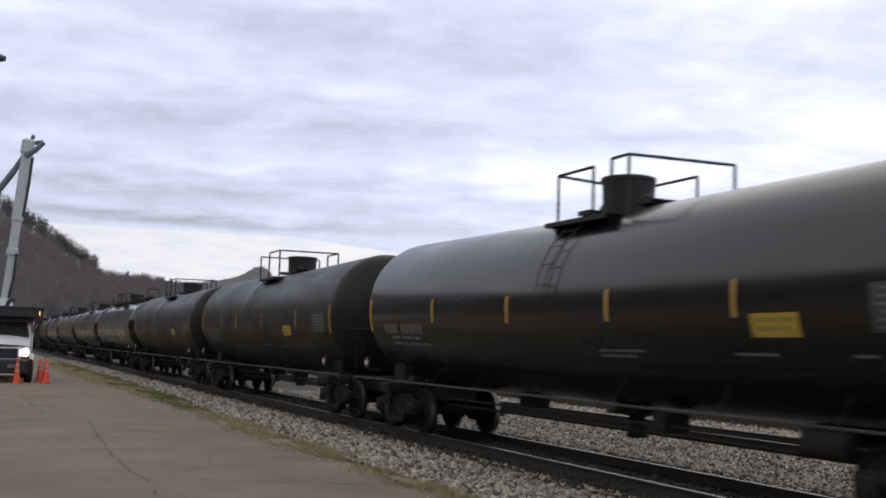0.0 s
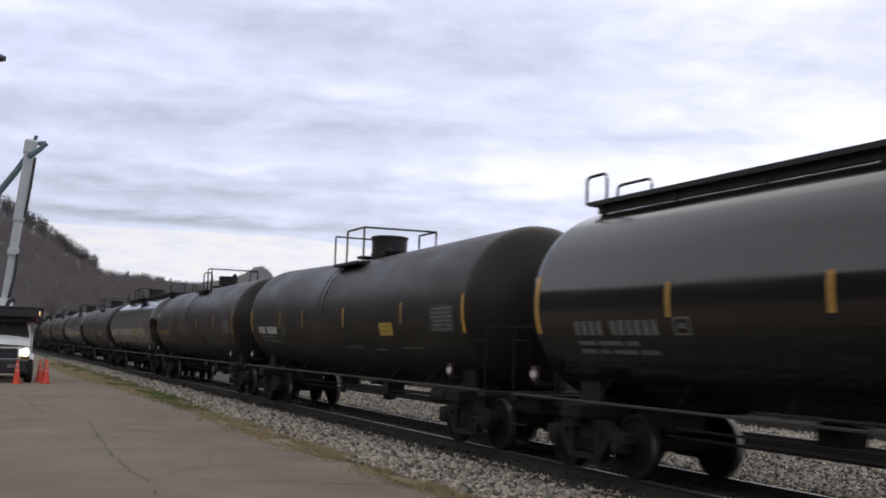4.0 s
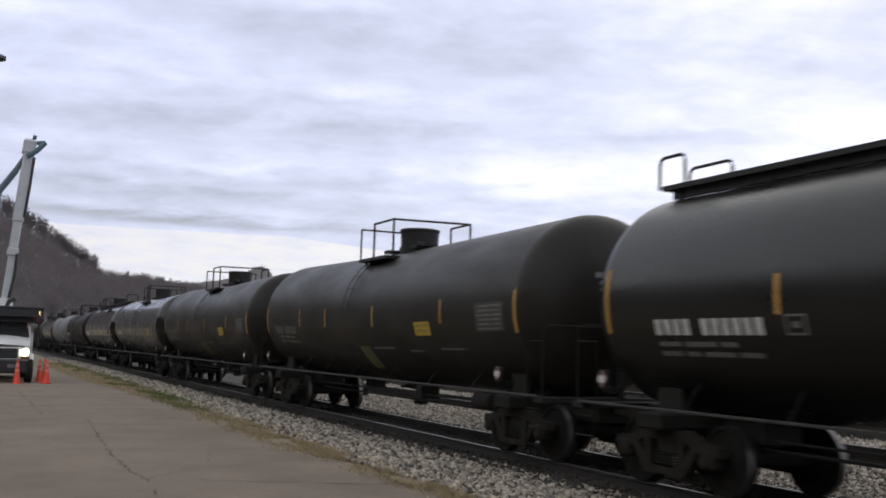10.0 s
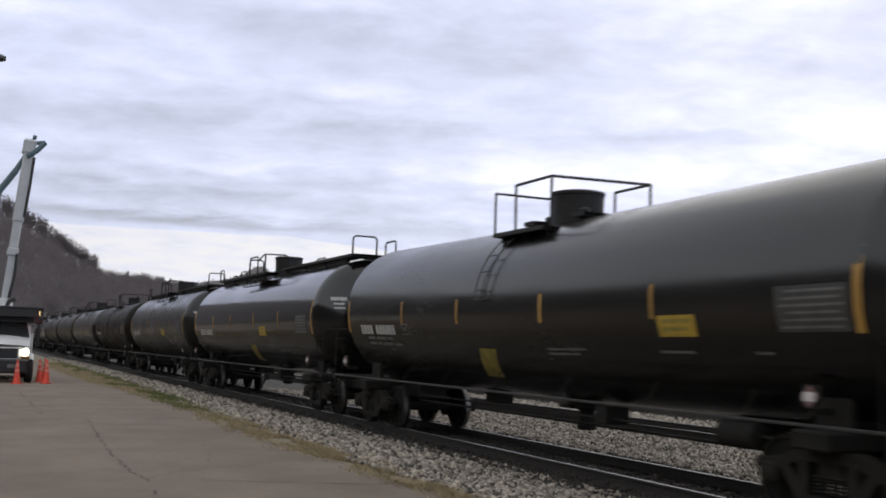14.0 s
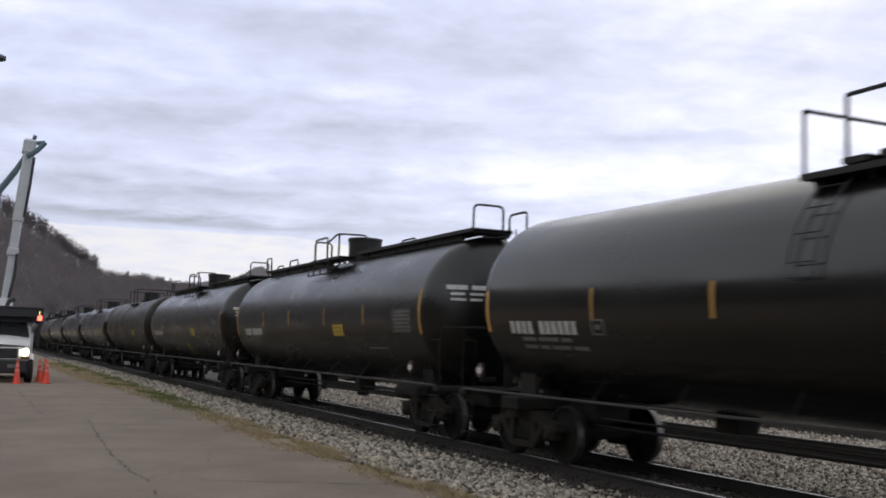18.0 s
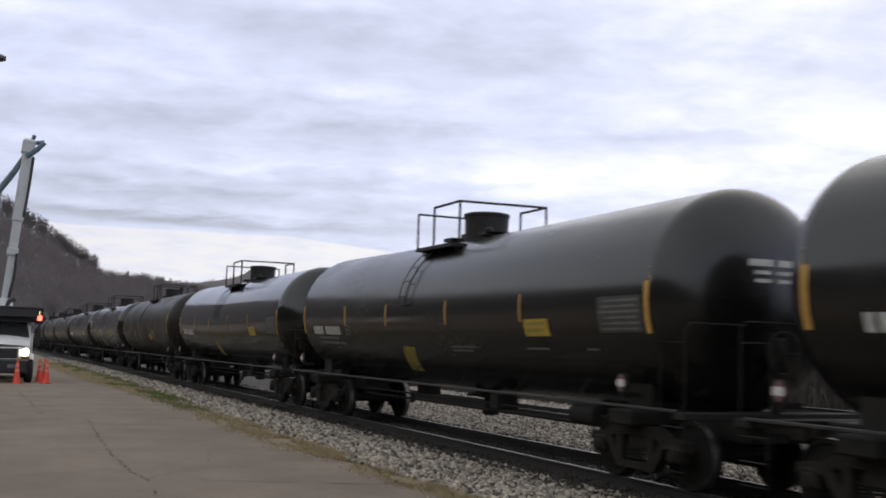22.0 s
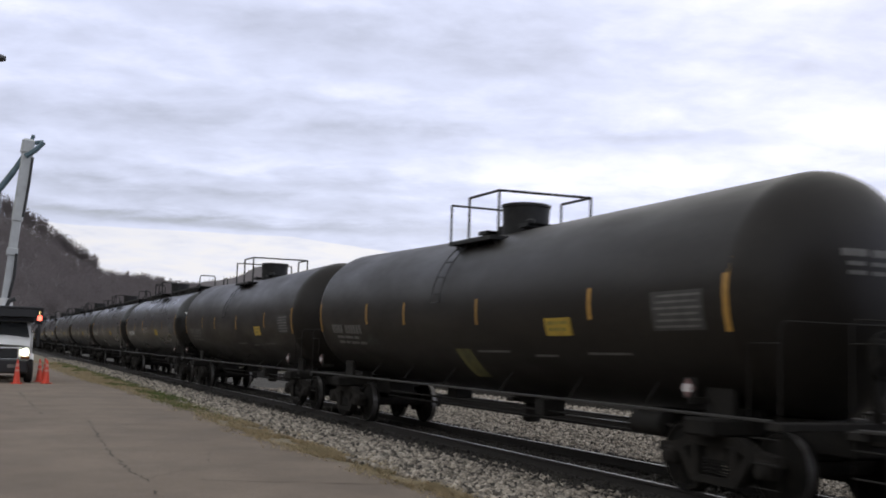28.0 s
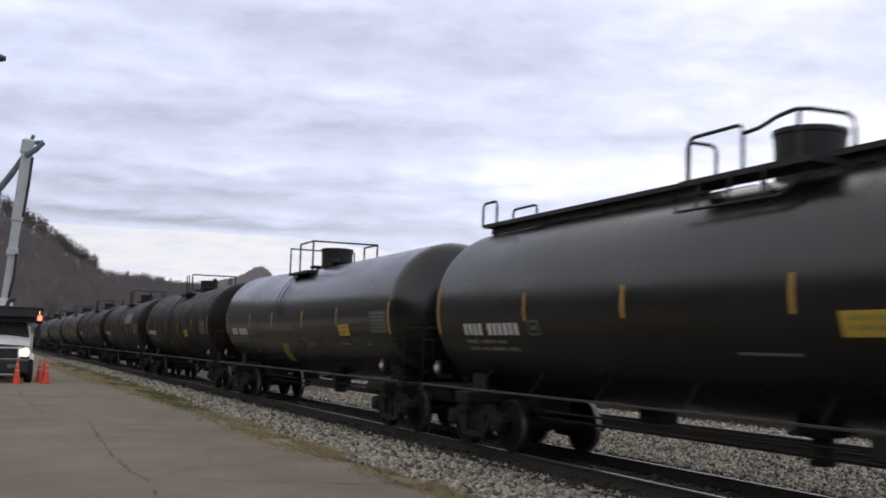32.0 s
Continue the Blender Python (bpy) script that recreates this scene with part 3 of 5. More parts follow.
def scatter_stones(name, label, mat, spots, seed):
    """Loose stones lying on the ground. spots: (x0, x1, y0, y1, count, size)."""
    rng = np.random.default_rng(seed)
    P, S = [], []
    for x0, x1, y0, y1, n, size in spots:
        x, y = rng.uniform(x0, x1, n), rng.uniform(y0, y1, n)
        x = x + 0.12 * np.sin(y * 1.3) * (np.abs(x - x0) < 0.25)
        g = np.interp(x, [q[0] for q in PROFILE], [q[1] for q in PROFILE])
        s = size * rng.uniform(0.55, 1.35, n)
        P.append(np.stack([x, y, g + rng.uniform(-.1, .45, n) * s + 0.01], 1))
        S.append(s)
    P, S = np.concatenate(P), np.concatenate(S)
    n = len(P)
    cube = np.array([(a, b, c) for a in (-1, 1) for b in (-1, 1) for c in (-1, 1)], float) * 0.5
    quads = np.array([(0, 1, 3, 2), (4, 6, 7, 5), (0, 4, 5, 1), (2, 3, 7, 6), (0, 2, 6, 4), (1, 5, 7, 3)])
    V = cube[None] * (1 + rng.uniform(-.45, .35, (n, 8, 3))) * np.stack([rng.uniform(.8, 1.3, n), rng.uniform(.7, 1.1, n), rng.uniform(.5, .85, n)], 1)[:, None] * S[:, None, None]
    q = rng.normal(size=(n, 4)) * np.array([1, .45, .45, 1])
    q /= np.linalg.norm(q, axis=1)[:, None]
    w, u = q[:, 0], q[:, 1:]
    V = V + 2 * np.cross(u[:, None], np.cross(u[:, None], V) + w[:, None, None] * V)
    V += P[:, None]
    F = (quads[None] + 8 * np.arange(n)[:, None, None]).reshape(-1)
    me = bpy.data.meshes.new(name)
    me.vertices.add(8 * n)
    me.vertices.foreach_set("co", V.reshape(-1).astype(np.float32))
    me.loops.add(24 * n)
    me.loops.foreach_set("vertex_index", F.astype(np.int32))
    me.polygons.add(6 * n)
    me.polygons.foreach_set("loop_start", np.arange(0, 24 * n, 4, dtype=np.int32))
    me.update(calc_edges=True)
    me.materials.append(MAT[mat])
    tagged(new(name, me), label, "gravel", kind="stuff")


scatter_stones("ballast_stones", "loose light grey crushed stone ballast beside the track", "stone",
               [(4.98, 8.4, 7, 14, 7000, .052), (5.2, 8.4, 14, 18, 4200, .054), (5.35, 8.3, 18, 24, 4300, .058), (5.6, 8.2, 22, 40, 8500, .065), (5.8, 8.1, 40, 90, 12000, .085), (5.1, 5.5, 7, 30, 600, .04)], 11)
scatter_stones("ballast_stones", "light grey crushed stone ballast between the two tracks", "stone",
               [(11.4, 15.4, 8, 14, 7000, .05), (11.4, 15.4, 14, 45, 28000, .054), (18.2, 22.5, 12, 60, 14000, .07)], 12)
scatter_stones("ballast_stones", "dark ballast stones between the rails", "dark_stone",
               [(7.9, 9.0, 9, 30, 5500, .06), (9.0, 10.3, 9, 30, 3500, .05), (10.3, 11.5, 9, 30, 3600, .06), (7.9, 11.5, 30, 60, 4200, .085)], 13)


def olive(x, y):
    """Where weeds stand green among the straw: clumps, more of them towards the ballast."""
    return noise.noise((x * 1.3, y * 0.33, 9)) + 0.4 * noise.noise((x * 4, y * 1.2, 2)) + 0.55 * (x - 5.2)


def make_grass():
    rng = random.Random(21)
    for name, mat, label, count in (("dry_grass", "grass_dry", "dry straw-coloured grass verge along the pavement edge", 80000),
                                    ("green_grass", "grass_green", "small patches of green grass in the dry verge", 42000)):
        sh = Shape()
        for _ in range(count):
            y = 8 + 62 * rng.random() ** 1.6
            lo = pave_edge(y) - 0.04 - (0.3 + 0.5 * max(0, noise.noise((y * 0.7, 1.0, 5.0)))) * rng.random() ** 3
            hi = 5.12 + 0.58 * min(1, max(0, (y - 11) / 11)) + (0.5 * noise.noise((y * 0.45, 7.0, 0)) + 0.35 * noise.noise((y * 2.1, 3.0, 0))) * (.35 + .65 * min(1, max(0, (y - 11) / 11)))
            x = lo + (hi - lo) * (rng.random() if y > 20 else rng.random() ** 0.8)
            if noise.noise((x * 1.6, y * 0.8, 4.0)) + .6 * noise.noise((x * 5, y * 2.5, 1.0)) < -0.32:
                continue
            if mat == "grass_green":
                p = math.exp(-((y - 25.6) / 3.0) ** 2) * 1.3 + (0.9 if y > 28 and olive(x, y) > 0.0 else 0)
                if rng.random() > p:
                    continue
            elif y > 28 and olive(x, y) > 0.0 and rng.random() < 0.45:
                continue
            elif 23 < y < 28.5 and rng.random() < 0.85 - 0.2 * abs(y - 25.8):
                continue
            z = max(ground_z(x), 0.2 if x < pave_edge(y) else -1)
            h = rng.uniform(0.014, 0.045) * (1.7 if rng.random() < .12 else 1) * (1.8 if mat == "grass_green" and y > 28 else 1)
            a = rng.uniform(0, 6.28)
            lean = rng.uniform(1.5, 4.5)
            w = rng.uniform(0.003, 0.007) * (1 + y / 35)
            c, s = math.cos(a), math.sin(a)
            b = (x, y, z - 0.01)
            t = (x + c * h * lean, y + s * h * lean, z + h)
            mid = (x + c * h * lean * 0.35, y + s * h * lean * 0.35, z + h * 0.6)
            sh.add([(b[0] - s * w, b[1] + c * w, b[2]), (b[0] + s * w, b[1] - c * w, b[2]), (mid[0] + s * w * .8, mid[1] - c * w * .8, mid[2]),
                    (mid[0] - s * w * .8, mid[1] + c * w * .8, mid[2]), t], [(0, 1, 2, 3), (3, 2, 4)])
        me = bpy.data.meshes.new(name)
        me.from_pydata(sh.v, [], sh.f)
        me.materials.append(MAT[mat])
        tagged(new(name, me), label, "grass", kind="stuff")


make_grass()


# ---- hills ----
def ridge_near(a):
    e = 0.0545 + 0.62 * (0.106 - a)
    return min(0.2, math.log(math.exp(e / 0.003) + math.exp((0.0525 - 0.14 * max(0, a - 0.142)) / 0.003)) * 0.003) + 0.0012 * noise.noise((a * 60, 0, 0))


def ridge_far(a):
    fall = 1 / (1 + math.exp((a - 0.302) / 0.008))
    knoll = 0.007 * math.exp(-((a - 0.235) / 0.03) ** 2) + 0.0168 * math.exp(-((a - 0.258) / 0.017) ** 2)
    return (0.0566 + knoll) * (0.25 + 0.75 * fall) + 0.0008 * noise.noise((a * 90, 5, 0))


def hill_point(ridge, y0, y1, a, v):
    y = y0 + (y1 - y0) * v
    up = v * (1.1 - 0.1 * v) if v <= 1 else 1 - 0.5 * (v - 1)
    gully = 1 + 0.06 * noise.noise((a * 25, v * 3, 1.0)) * math.sin(min(v, 1) * math.pi)
    return (a * y, y, -1 + (ridge(a) * y1 + 2) * up * gully)


def make_hill(name, label, ridge, y0, y1, a0, a1, trees, tall, seed):
    sh = Shape().sheet(160, 26, lambda u, v: hill_point(ridge, y0, y1, a0 + (a1 - a0) * u, v * 1.3))
    me = sh.mesh(name, 180)
    me.materials.append(MAT["hill"])
    tagged(new(name, me), label, "hill", kind="structure")
    rng = random.Random(seed)
    sh = Shape()
    for i in range(trees):
        a = rng.uniform(max(a0, -0.06), min(a1, 0.32))
        crest = i % 8 == 0
        v = 1.0 + rng.uniform(-0.02, 0.02) if crest else rng.uniform(0.1, 0.95)
        x, y, z = hill_point(ridge, y0, y1, a, v)
        h = tall * (rng.uniform(0.8, 1.9) * (1 if a < .1 else .6) if crest else rng.uniform(0.45, 1.25))
        r = 0.010 * h
        sh.add([(x - r, y, z - 0.5), (x + r, y, z - 0.5), (x, y, z + h * 0.9)], [(0, 1, 2)])
        wide, cz = h * rng.uniform(.16, .3), z + h * .6
        for _ in range(46 if crest else 26):
            ang, el, rad = rng.uniform(0, 6.283), rng.uniform(-1, 1), rng.random() ** .45
            fl = math.sqrt(1 - el * el)
            bx, by, bz = x + wide * rad * fl * math.cos(ang), y + wide * rad * fl * math.sin(ang), cz + h * .4 * rad * el
            ln = h * rng.uniform(.05, .14)
            ux, uz = rng.gauss(0, .5) + math.cos(ang) * .6 * fl, rng.gauss(.45, .45)
            d = math.hypot(ux, uz) or 1
            ux, uz, w = ux / d * ln, uz / d * ln, rng.uniform(.08, .2)
            dy = rng.uniform(-.6, .6)
            sh.add([(bx - ux - uz * w, by, bz - uz + ux * w), (bx - ux + uz * w, by, bz - uz - ux * w), (bx + ux, by + dy, bz + uz)], [(0, 1, 2)])
    me = bpy.data.meshes.new("bare_woods")
    me.from_pydata(sh.v, [], sh.f)
    me.materials.append(MAT["tree"])
    tagged(new("bare_woods", me), "leafless winter woods covering the " + name.replace("_", " "), "trees", kind="stuff")


make_hill("near_hill", "steep hillside covered with bare brown winter woods", ridge_near, 330, 700, -1.1, 0.24, 4200, 8.5, 31)
make_hill("far_hill", "distant wooded hill under the grey sky", ridge_far, 900, 1400, 0.05, 0.6, 2200, 3.4, 32)


def make_valley_side():
    """The valley's other side, unseen behind the camera: added as the dark skyline that the tanks reflect."""
    def fn(u, v):
        y = -900 + 1500 * u
        x = -70 - 330 * v
        up = math.sin(min(1, v * 1.25) * math.pi / 2)
        return (x, y, -1 + up * (94 + 14 * noise.noise((y * 0.006, 0, 3)) + 5 * noise.noise((y * 0.03, v * 4, 7))) + 3 * noise.noise((y * 0.05, v * 9, 1)) * up)
    me = Shape().sheet(120, 24, fn).mesh("valley_side", 180)
    me.materials.append(MAT["dark_woods"])
    tagged(new("valley_side", me), "unseen wooded valley side behind the pavement, added for the tanks to reflect", "hill", kind="structure")


make_valley_side()


def make_thicket():
    """Low dark scrub beyond the second track."""
    rng = random.Random(77)
    sh = Shape()
    for i in range(26000):
        y = -30 + 180 * rng.random()
        x = 24 + 9 * rng.random() ** 1.3
        h = rng.uniform(.5, 1.0 + (x - 23) * .45)
        a = rng.uniform(0, 6.28)
        for _ in range(3):
            b = a + rng.uniform(-1, 1)
            ln, w = h * rng.uniform(.6, 1.1), rng.uniform(.01, .035)
            ex, ey = x + math.cos(b) * ln * .35, y + math.sin(b) * ln * .35
            sh.add([(x - w, y, -.45), (x + w, y, -.45), (ex + w * .4, ey, -.4 + ln), (ex - w * .4, ey + w, -.4 + ln * .97)], [(0, 1, 2, 3)])
    for i in range(16000):
        x, y, h, b = rng.uniform(22.0, 24.5), rng.uniform(8, 70), rng.uniform(.05, .3), rng.uniform(0, 6.28)
        w, ex, ey = rng.uniform(.006, .02), x + math.cos(b) * h * .6, y + math.sin(b) * h * .6
        sh.add([(x - w, y, -.4), (x + w, y, -.4), (ex + w * .4, ey, -.38 + h), (ex - w * .4, ey + w, -.38 + h * .95)], [(0, 1, 2, 3)])
    me = bpy.data.meshes.new("scrub")
    me.from_pydata(sh.v, [], sh.f)
    me.materials.append(MAT["scrub"])
    tagged(new("scrub", me), "dense dark leafless scrub beyond the tracks", "scrub", kind="stuff")


make_thicket()


# ---- tracks ----
def rail_shape(y0, y1):
    o = [(-.07, -.172), (.07, -.172), (.07, -.16), (.012, -.145), (.010, -.045), (.036, -.035), (.036, -.007), (.03, 0), (-.03, 0), (-.036, -.007),
         (-.036, -.035), (-.010, -.045), (-.012, -.145), (-.07, -.16)]
    k = len(o)
    verts = [(x, y0, z) for x, z in o] + [(x, y1, z) for x, z in o]
    return Shape().add(verts, [(i, (i + 1) % k, k + (i + 1) % k, k + i) for i in range(k)] + [tuple(range(k)), tuple(range(k, 2 * k))[::-1]])


def make_track(x, label, tie0, tie1, step):
    tr = tagged(new("railway_track"), label, "railway track", kind="structure")
    tr.location = (x, 0, 0)
    for side in (-.7525, .7525):
        r = part("rail", lambda: rail_shape(-60, 1100), "rail", tr, "steel running rail", key="rail", m=pose(side, 0, 0))
        part("rail_head", lambda: Shape().box(-.022, .022, -60, 1100, -.004, .0025, 0.001), "rail_top", r, "polished rail head", key="rail_head")
    rnd = random.Random(int(x * 10))
    n = int((tie1 - tie0) / step)
    for i in range(n):
        y = tie0 + i * step
        t = part("tie", lambda: Shape().box(-1.3, 1.3, -.115, .115, -.35, -.178, 0.012), "tie", tr, key="tie", m=pose(rnd.uniform(-.05, .05), y, rnd.uniform(-.006, 0), 0, 0, rnd.uniform(-1, 1)))
        if y < 40 and x < 12:
            for s in (-.7525, .7525):
                part("tie_plate", lambda: Shape().box(-.18, .18, -.09, .09, -.178, -.1725, 0.002).box(-.11, -.08, -.07, -.04, -.174, -.135, .004).box(.08, .11, .04, .07, -.174, -.135, .004), "rail", t, key="tie_plate", m=pose(s, 0, 0))
    # the rest of the ties, far along the line
    sh = Shape()
    for i in range(500):
        y = tie1 + i * 0.5
        sh.box(-1.3, 1.3, y - .115, y + .115, -.35, -.18, 0.01)
    tagged(part("far_ties", sh, "tie", tr), kind="stuff")


make_track(TRACK_X, "main line track with dark ties and worn steel rails", 2, 72, 0.5)
make_track(RAIL_2, "second parallel railway track with dark ties", 12, 72, 0.5)


# ---- street lamp ----
def make_lamp():
    t = empty("street_lamp", "tall street lamp with a dark cobra head on a curved arm", "street lamp", pose(-1.6, 25, 0.05))
    part("pole", Shape().turned([(.11, 0), (.1, 2), (.06, 7.9)], n=16), "lamp_metal", t)
    part("arm", Shape().tube([(0, 0, 7.6), (.25, 0, 7.95), (.7, 0, 8.05), (1.35, 0, 8.02)], .035, 8), "lamp_metal", t)
    hd = Shape()
    hd.sheet(12, 16, lambda u, v: (1.25 + .62 * u, math.cos(v * 2 * math.pi) * .17 * math.sin(math.pi * min(1, .12 + u * .8)) ** .6, 8.0 + math.sin(v * 2 * math.pi) * .11 * math.sin(math.pi * min(1, .12 + u * .8)) ** .6))
    part("lamp_head", hd, "lamp_metal", t, "dark metal lamp head")
    part("lens", Shape().turned([(.02, -.07), (.1, -.04), (.13, 0)], n=14, at=(1.58, 0, 7.93)), "headlight_off", t)


make_lamp()


# ---- bucket truck and cones ----
def make_cone(x, y, turn, lean=0):
    t = empty("traffic_cone", "orange traffic cone with reflective bands on the pavement", "traffic cone", pose(x, y, 0.212, lean, 0, turn), "cones round the truck")
    part("cone_base", lambda: Shape().box(-.15, .15, -.15, .15, 0, .035, .01), "cone", t, key="cone_base")
    part("cone_body", lambda: Shape().turned([(.115, .03), (.11, .06), (.03, .76), (.026, .78), (.02, .78), (.02, .7)], n=20), "cone", t, key="cone_body")
    for k, (z0, z1) in enumerate(((.40, .47), (.56, .66))):
        r = lambda z: .1115 - (z - .05) * .115 + .003
        part("reflective_band", lambda: Shape().turned([(r(z0), z0), (r(z1), z1)], n=20, closed=True), "cone_band", t, "pale reflective band", key="band%d" % k)


make_cone(1.43, 36.5, 12)
make_cone(2.36, 36.9, 30)
make_cone(2.22, 38.3, 5)
make_cone(2.52, 40.4, 5)

TRUCK = pose(0.93, 37.1, 0.212)      # faces the camera: local -Y is the front


def make_truck():
    t = empty("bucket_truck", "white utility bucket truck with raised boom, headlight lit", "truck", TRUCK)
    body = Shape()
    # bonnet with sloping top
    body.sheet(12, 10, lambda u, v: ((u - .5) * 1.86 * (1 - .06 * (1 - v)), .10 + 1.3 * v, 1.16 + .42 * math.sin(min(1, v + .16) * math.pi / 2) - (.25 + .3 * v) * abs(u - .5) ** 2.2))
    body.box(-.9, .9, .16, 1.4, .74, 1.18, .06)
    part("bonnet", body, "white_paint", t)
    cab = Shape().plate([(1.3, .62), (1.3, 1.46), (1.78, 2.06), (1.95, 2.12), (3.1, 2.12), (3.2, 2.02), (3.2, .62)], -.94, .94)
    part("cab", cab, "white_paint", t)
    part("windscreen", Shape().add([(-.9, 1.335, 1.515), (.9, 1.335, 1.515), (.80, 1.745, 2.03), (-.80, 1.745, 2.03)], [(0, 1, 2, 3)]), "glass_dark", t, "dark windscreen")
    for s in (-1, 1):
        part("fender", Shape().sheet(4, 14, lambda u, v: (s * .9 + .13 * (2 * u - 1), .78 + (.52 + .04 * math.sin(u * math.pi)) * math.cos(radians(38 + 104 * v)), .45 + (.52 + .04 * math.sin(u * math.pi)) * math.sin(radians(38 + 104 * v)))), "white_paint", t)
        w = part("wheel", lambda: Shape().turned([(.2, -.12), (.40, -.13), (.45, -.08), (.45, .08), (.40, .13), (.2, .12)], "x", 24), "tyre", t, key="truck_wheel", m=pose(s * .9, .78, .45))
        part("rim", lambda: Shape().turned([(.1, -.14), (.24, -.14), (.26, -.1), (.26, .1), (.24, .14), (.1, .14)], "x", 18), "frame", w, "dark steel rim", key="truck_rim")
        part("wheel", None, "tyre", t, key="truck_wheel", m=pose(s * .9, 5.2, .45))
        part("headlight", Shape().turned([(.02, .0), (.08, .012), (.115, .04), (.125, .12)], "y", 20, (s * .73, .02, 1.02)), "headlight" if s > 0 else "headlight_off", t, "lit round headlight" if s > 0 else "headlight")
        part("turn_lamp", Shape().box(s * .74 - .14, s * .74 + .14, .06, .15, .80, .89, .02), "amber_off", t, "amber turn lamp")
        part("mirror", Shape().box(s * 1.16 - .09, s * 1.16 + .09, 1.42, 1.5, 1.5, 1.86, .03).tube([(s * .95, 1.45, 1.7), (s * 1.16, 1.46, 1.7)], .02), "dark_plastic", t)
        part("side_window", Shape().box(s * .942 - .004, s * .942 + .004, 1.9, 2.8, 1.5, 2.05, .001), "glass_dark", t)
    part("grille", Shape().box(-.5, .5, .07, .16, .80, 1.14, .03), "dark_plastic", t, "dark grille")
    fr = Shape()
    for z in (.78, 1.15):
        fr.box(-.52, .52, .04, .09, z - .025, z + .025, .01)
    for s in (-.52, .52):
        fr.box(s - .03, s + .03, .04, .09, .76, 1.17, .01)
    part("grille_frame", fr, "chrome", t, "chrome grille frame")
    part("bumper", Shape().box(-.84, .84, -.1, .12, .31, .79, .06), "dark_plastic", t)
    part("licence_plate", Shape().box(.2, .5, -.128, -.117, .5, .61, .003), "stencil_dim", t, "pale blank plate")
    part("chassis", Shape().box(-.45, .45, .3, 7.2, .5, .7, .03), "frame", t)
    part("service_body", Shape().box(-1.12, 1.12, 3.4, 7.3, .42, 1.75, .04), "white_paint", t)
    rack = Shape().box(-1.15, 1.22, 1.2, 3.3, 2.50, 2.58, .02).box(-1.15, 1.22, 1.2, 1.32, 2.22, 2.5, .02).box(-1.15, 1.18, 1.5, 1.62, 2.26, 2.42, .02).box(-1.15, 1.18, 3.2, 3.3, 2.26, 2.42, .02)
    for s in (-1.0, 1.0):
        rack.box(s - .03, s + .03, 3.22, 3.28, 1.7, 2.3, .01).box(s - .03, s + .03, 1.5, 3.25, 2.28, 2.34, .01).box(s - .03, s + .03, 1.52, 1.58, 2.1, 2.3, .01)
    part("cab_rack", rack, "dark_plastic", t, "dark rack above the cab")
    part("sun_visor", Shape().plate([(1.52, 2.08), (1.54, 2.05), (1.8, 2.1), (1.8, 2.24), (1.55, 2.2)], -1.0, 1.02), "dark_plastic", t, "dark visor over the windscreen")
    part("light_bar", Shape().box(-.55, .5, 1.4, 1.5, 2.24, 2.30, .01), "amber_off", t)
    h = part("beacon_housing", Shape().box(1.04, 1.30, 1.4, 1.5, 2.0, 2.55, .02).box(1.13, 1.22, 1.3, 1.42, 1.2, 2.0, .02).box(1.04, 1.30, 1.16, 1.5, 2.5, 2.55, .01), "dark_plastic", t, "dark marker lamp post")
    part("marker_lamp", Shape().box(1.145, 1.195, 1.20, 1.23, 2.30, 2.43, .004), "amber_lit", h, "small lit amber lamp")
    # strobe: a dark drum with one lit side, which turns
    st = part("strobe", Shape().turned([(.07, -.09), (.075, -.08), (.075, .08), (.07, .09)], n=20), "boom_dark", t, "turning red warning strobe", m=pose(1.17, 1.10, 2.19))
    part("strobe_lens", Shape().sheet(8, 2, lambda u, v: (.08 * math.sin((u - .5) * 2.4), -.08 * math.cos((u - .5) * 2.4), (v - .5) * .16)), "strobe_lit", st, "lit red lens")
    # turret and boom
    part("turret", Shape().turned([(.4, 0), (.36, .5), (.26, 1.2)], n=20, at=(.1, 4.6, 1.75)), "white_paint", t)
    b = part("lower_boom", Shape().box(-.13, .13, -.13, .13, 0, 1.9, .03).box(-.16, .16, -.16, .16, 1.75, 3.2, .04).box(-.2, .2, -.2, .2, 3.0, 5.7, .05).box(-.2, .2, -.2, .2, 1.72, 2.0, .02),
             "boom_white", t, "pale fibreglass lower boom", m=pose(.09, 4.6, 2.85, 0, 4.9, 0))
    part("hose", Shape().tube([(.2, -.24, 5.5), (.21, -.24, 4.4), (.19, -.22, 3.2)], .05, 8), "boom_dark", b, "black hydraulic hose")
    part("hose", Shape().tube([(.16, -.2, 1.8), (.2, -.2, 1.0), (.12, -.2, .1)], .055, 8), "boom_dark", b, "black hydraulic hose")
    part("lift_cylinder", Shape().tube([(.36, -.3, .1), (.16, -.28, .0), (.02, -.28, -.35)], .09, 10), "boom_dark", b)
    part("elbow", Shape().box(-.26, .2, -.25, .25, 5.6, 6.2, .08), "boom_white", b, "grey elbow housing")
    part("elbow_arm", Shape().tube([(-.06, -.2, 5.5), (.26, -.22, 5.8), (.5, -.2, 6.15)], .1, 10).tube([(.06, .1, 6.1), (.12, 0, 6.4)], .07, 8).tube([(.15, 0, 6.1), (.5, 0, 6.2)], .08, 8), "boom_blue", b, "dark linkage arm")
    part("upper_boom", Shape().tube([(.0, .35, 5.8), (-.4, .4, 4.9), (-1.6, .5, 2.6)], .12, 12), "boom_blue", b, "blue-grey folded upper boom")
    part("bucket", Shape().turned([(.28, 0), (.33, .95), (.3, .95), (.26, .05)], n=20, at=(-1.7, .5, 1.7)), "boom_white", b)
    return b, st


BOOM, STROBE = make_truck()


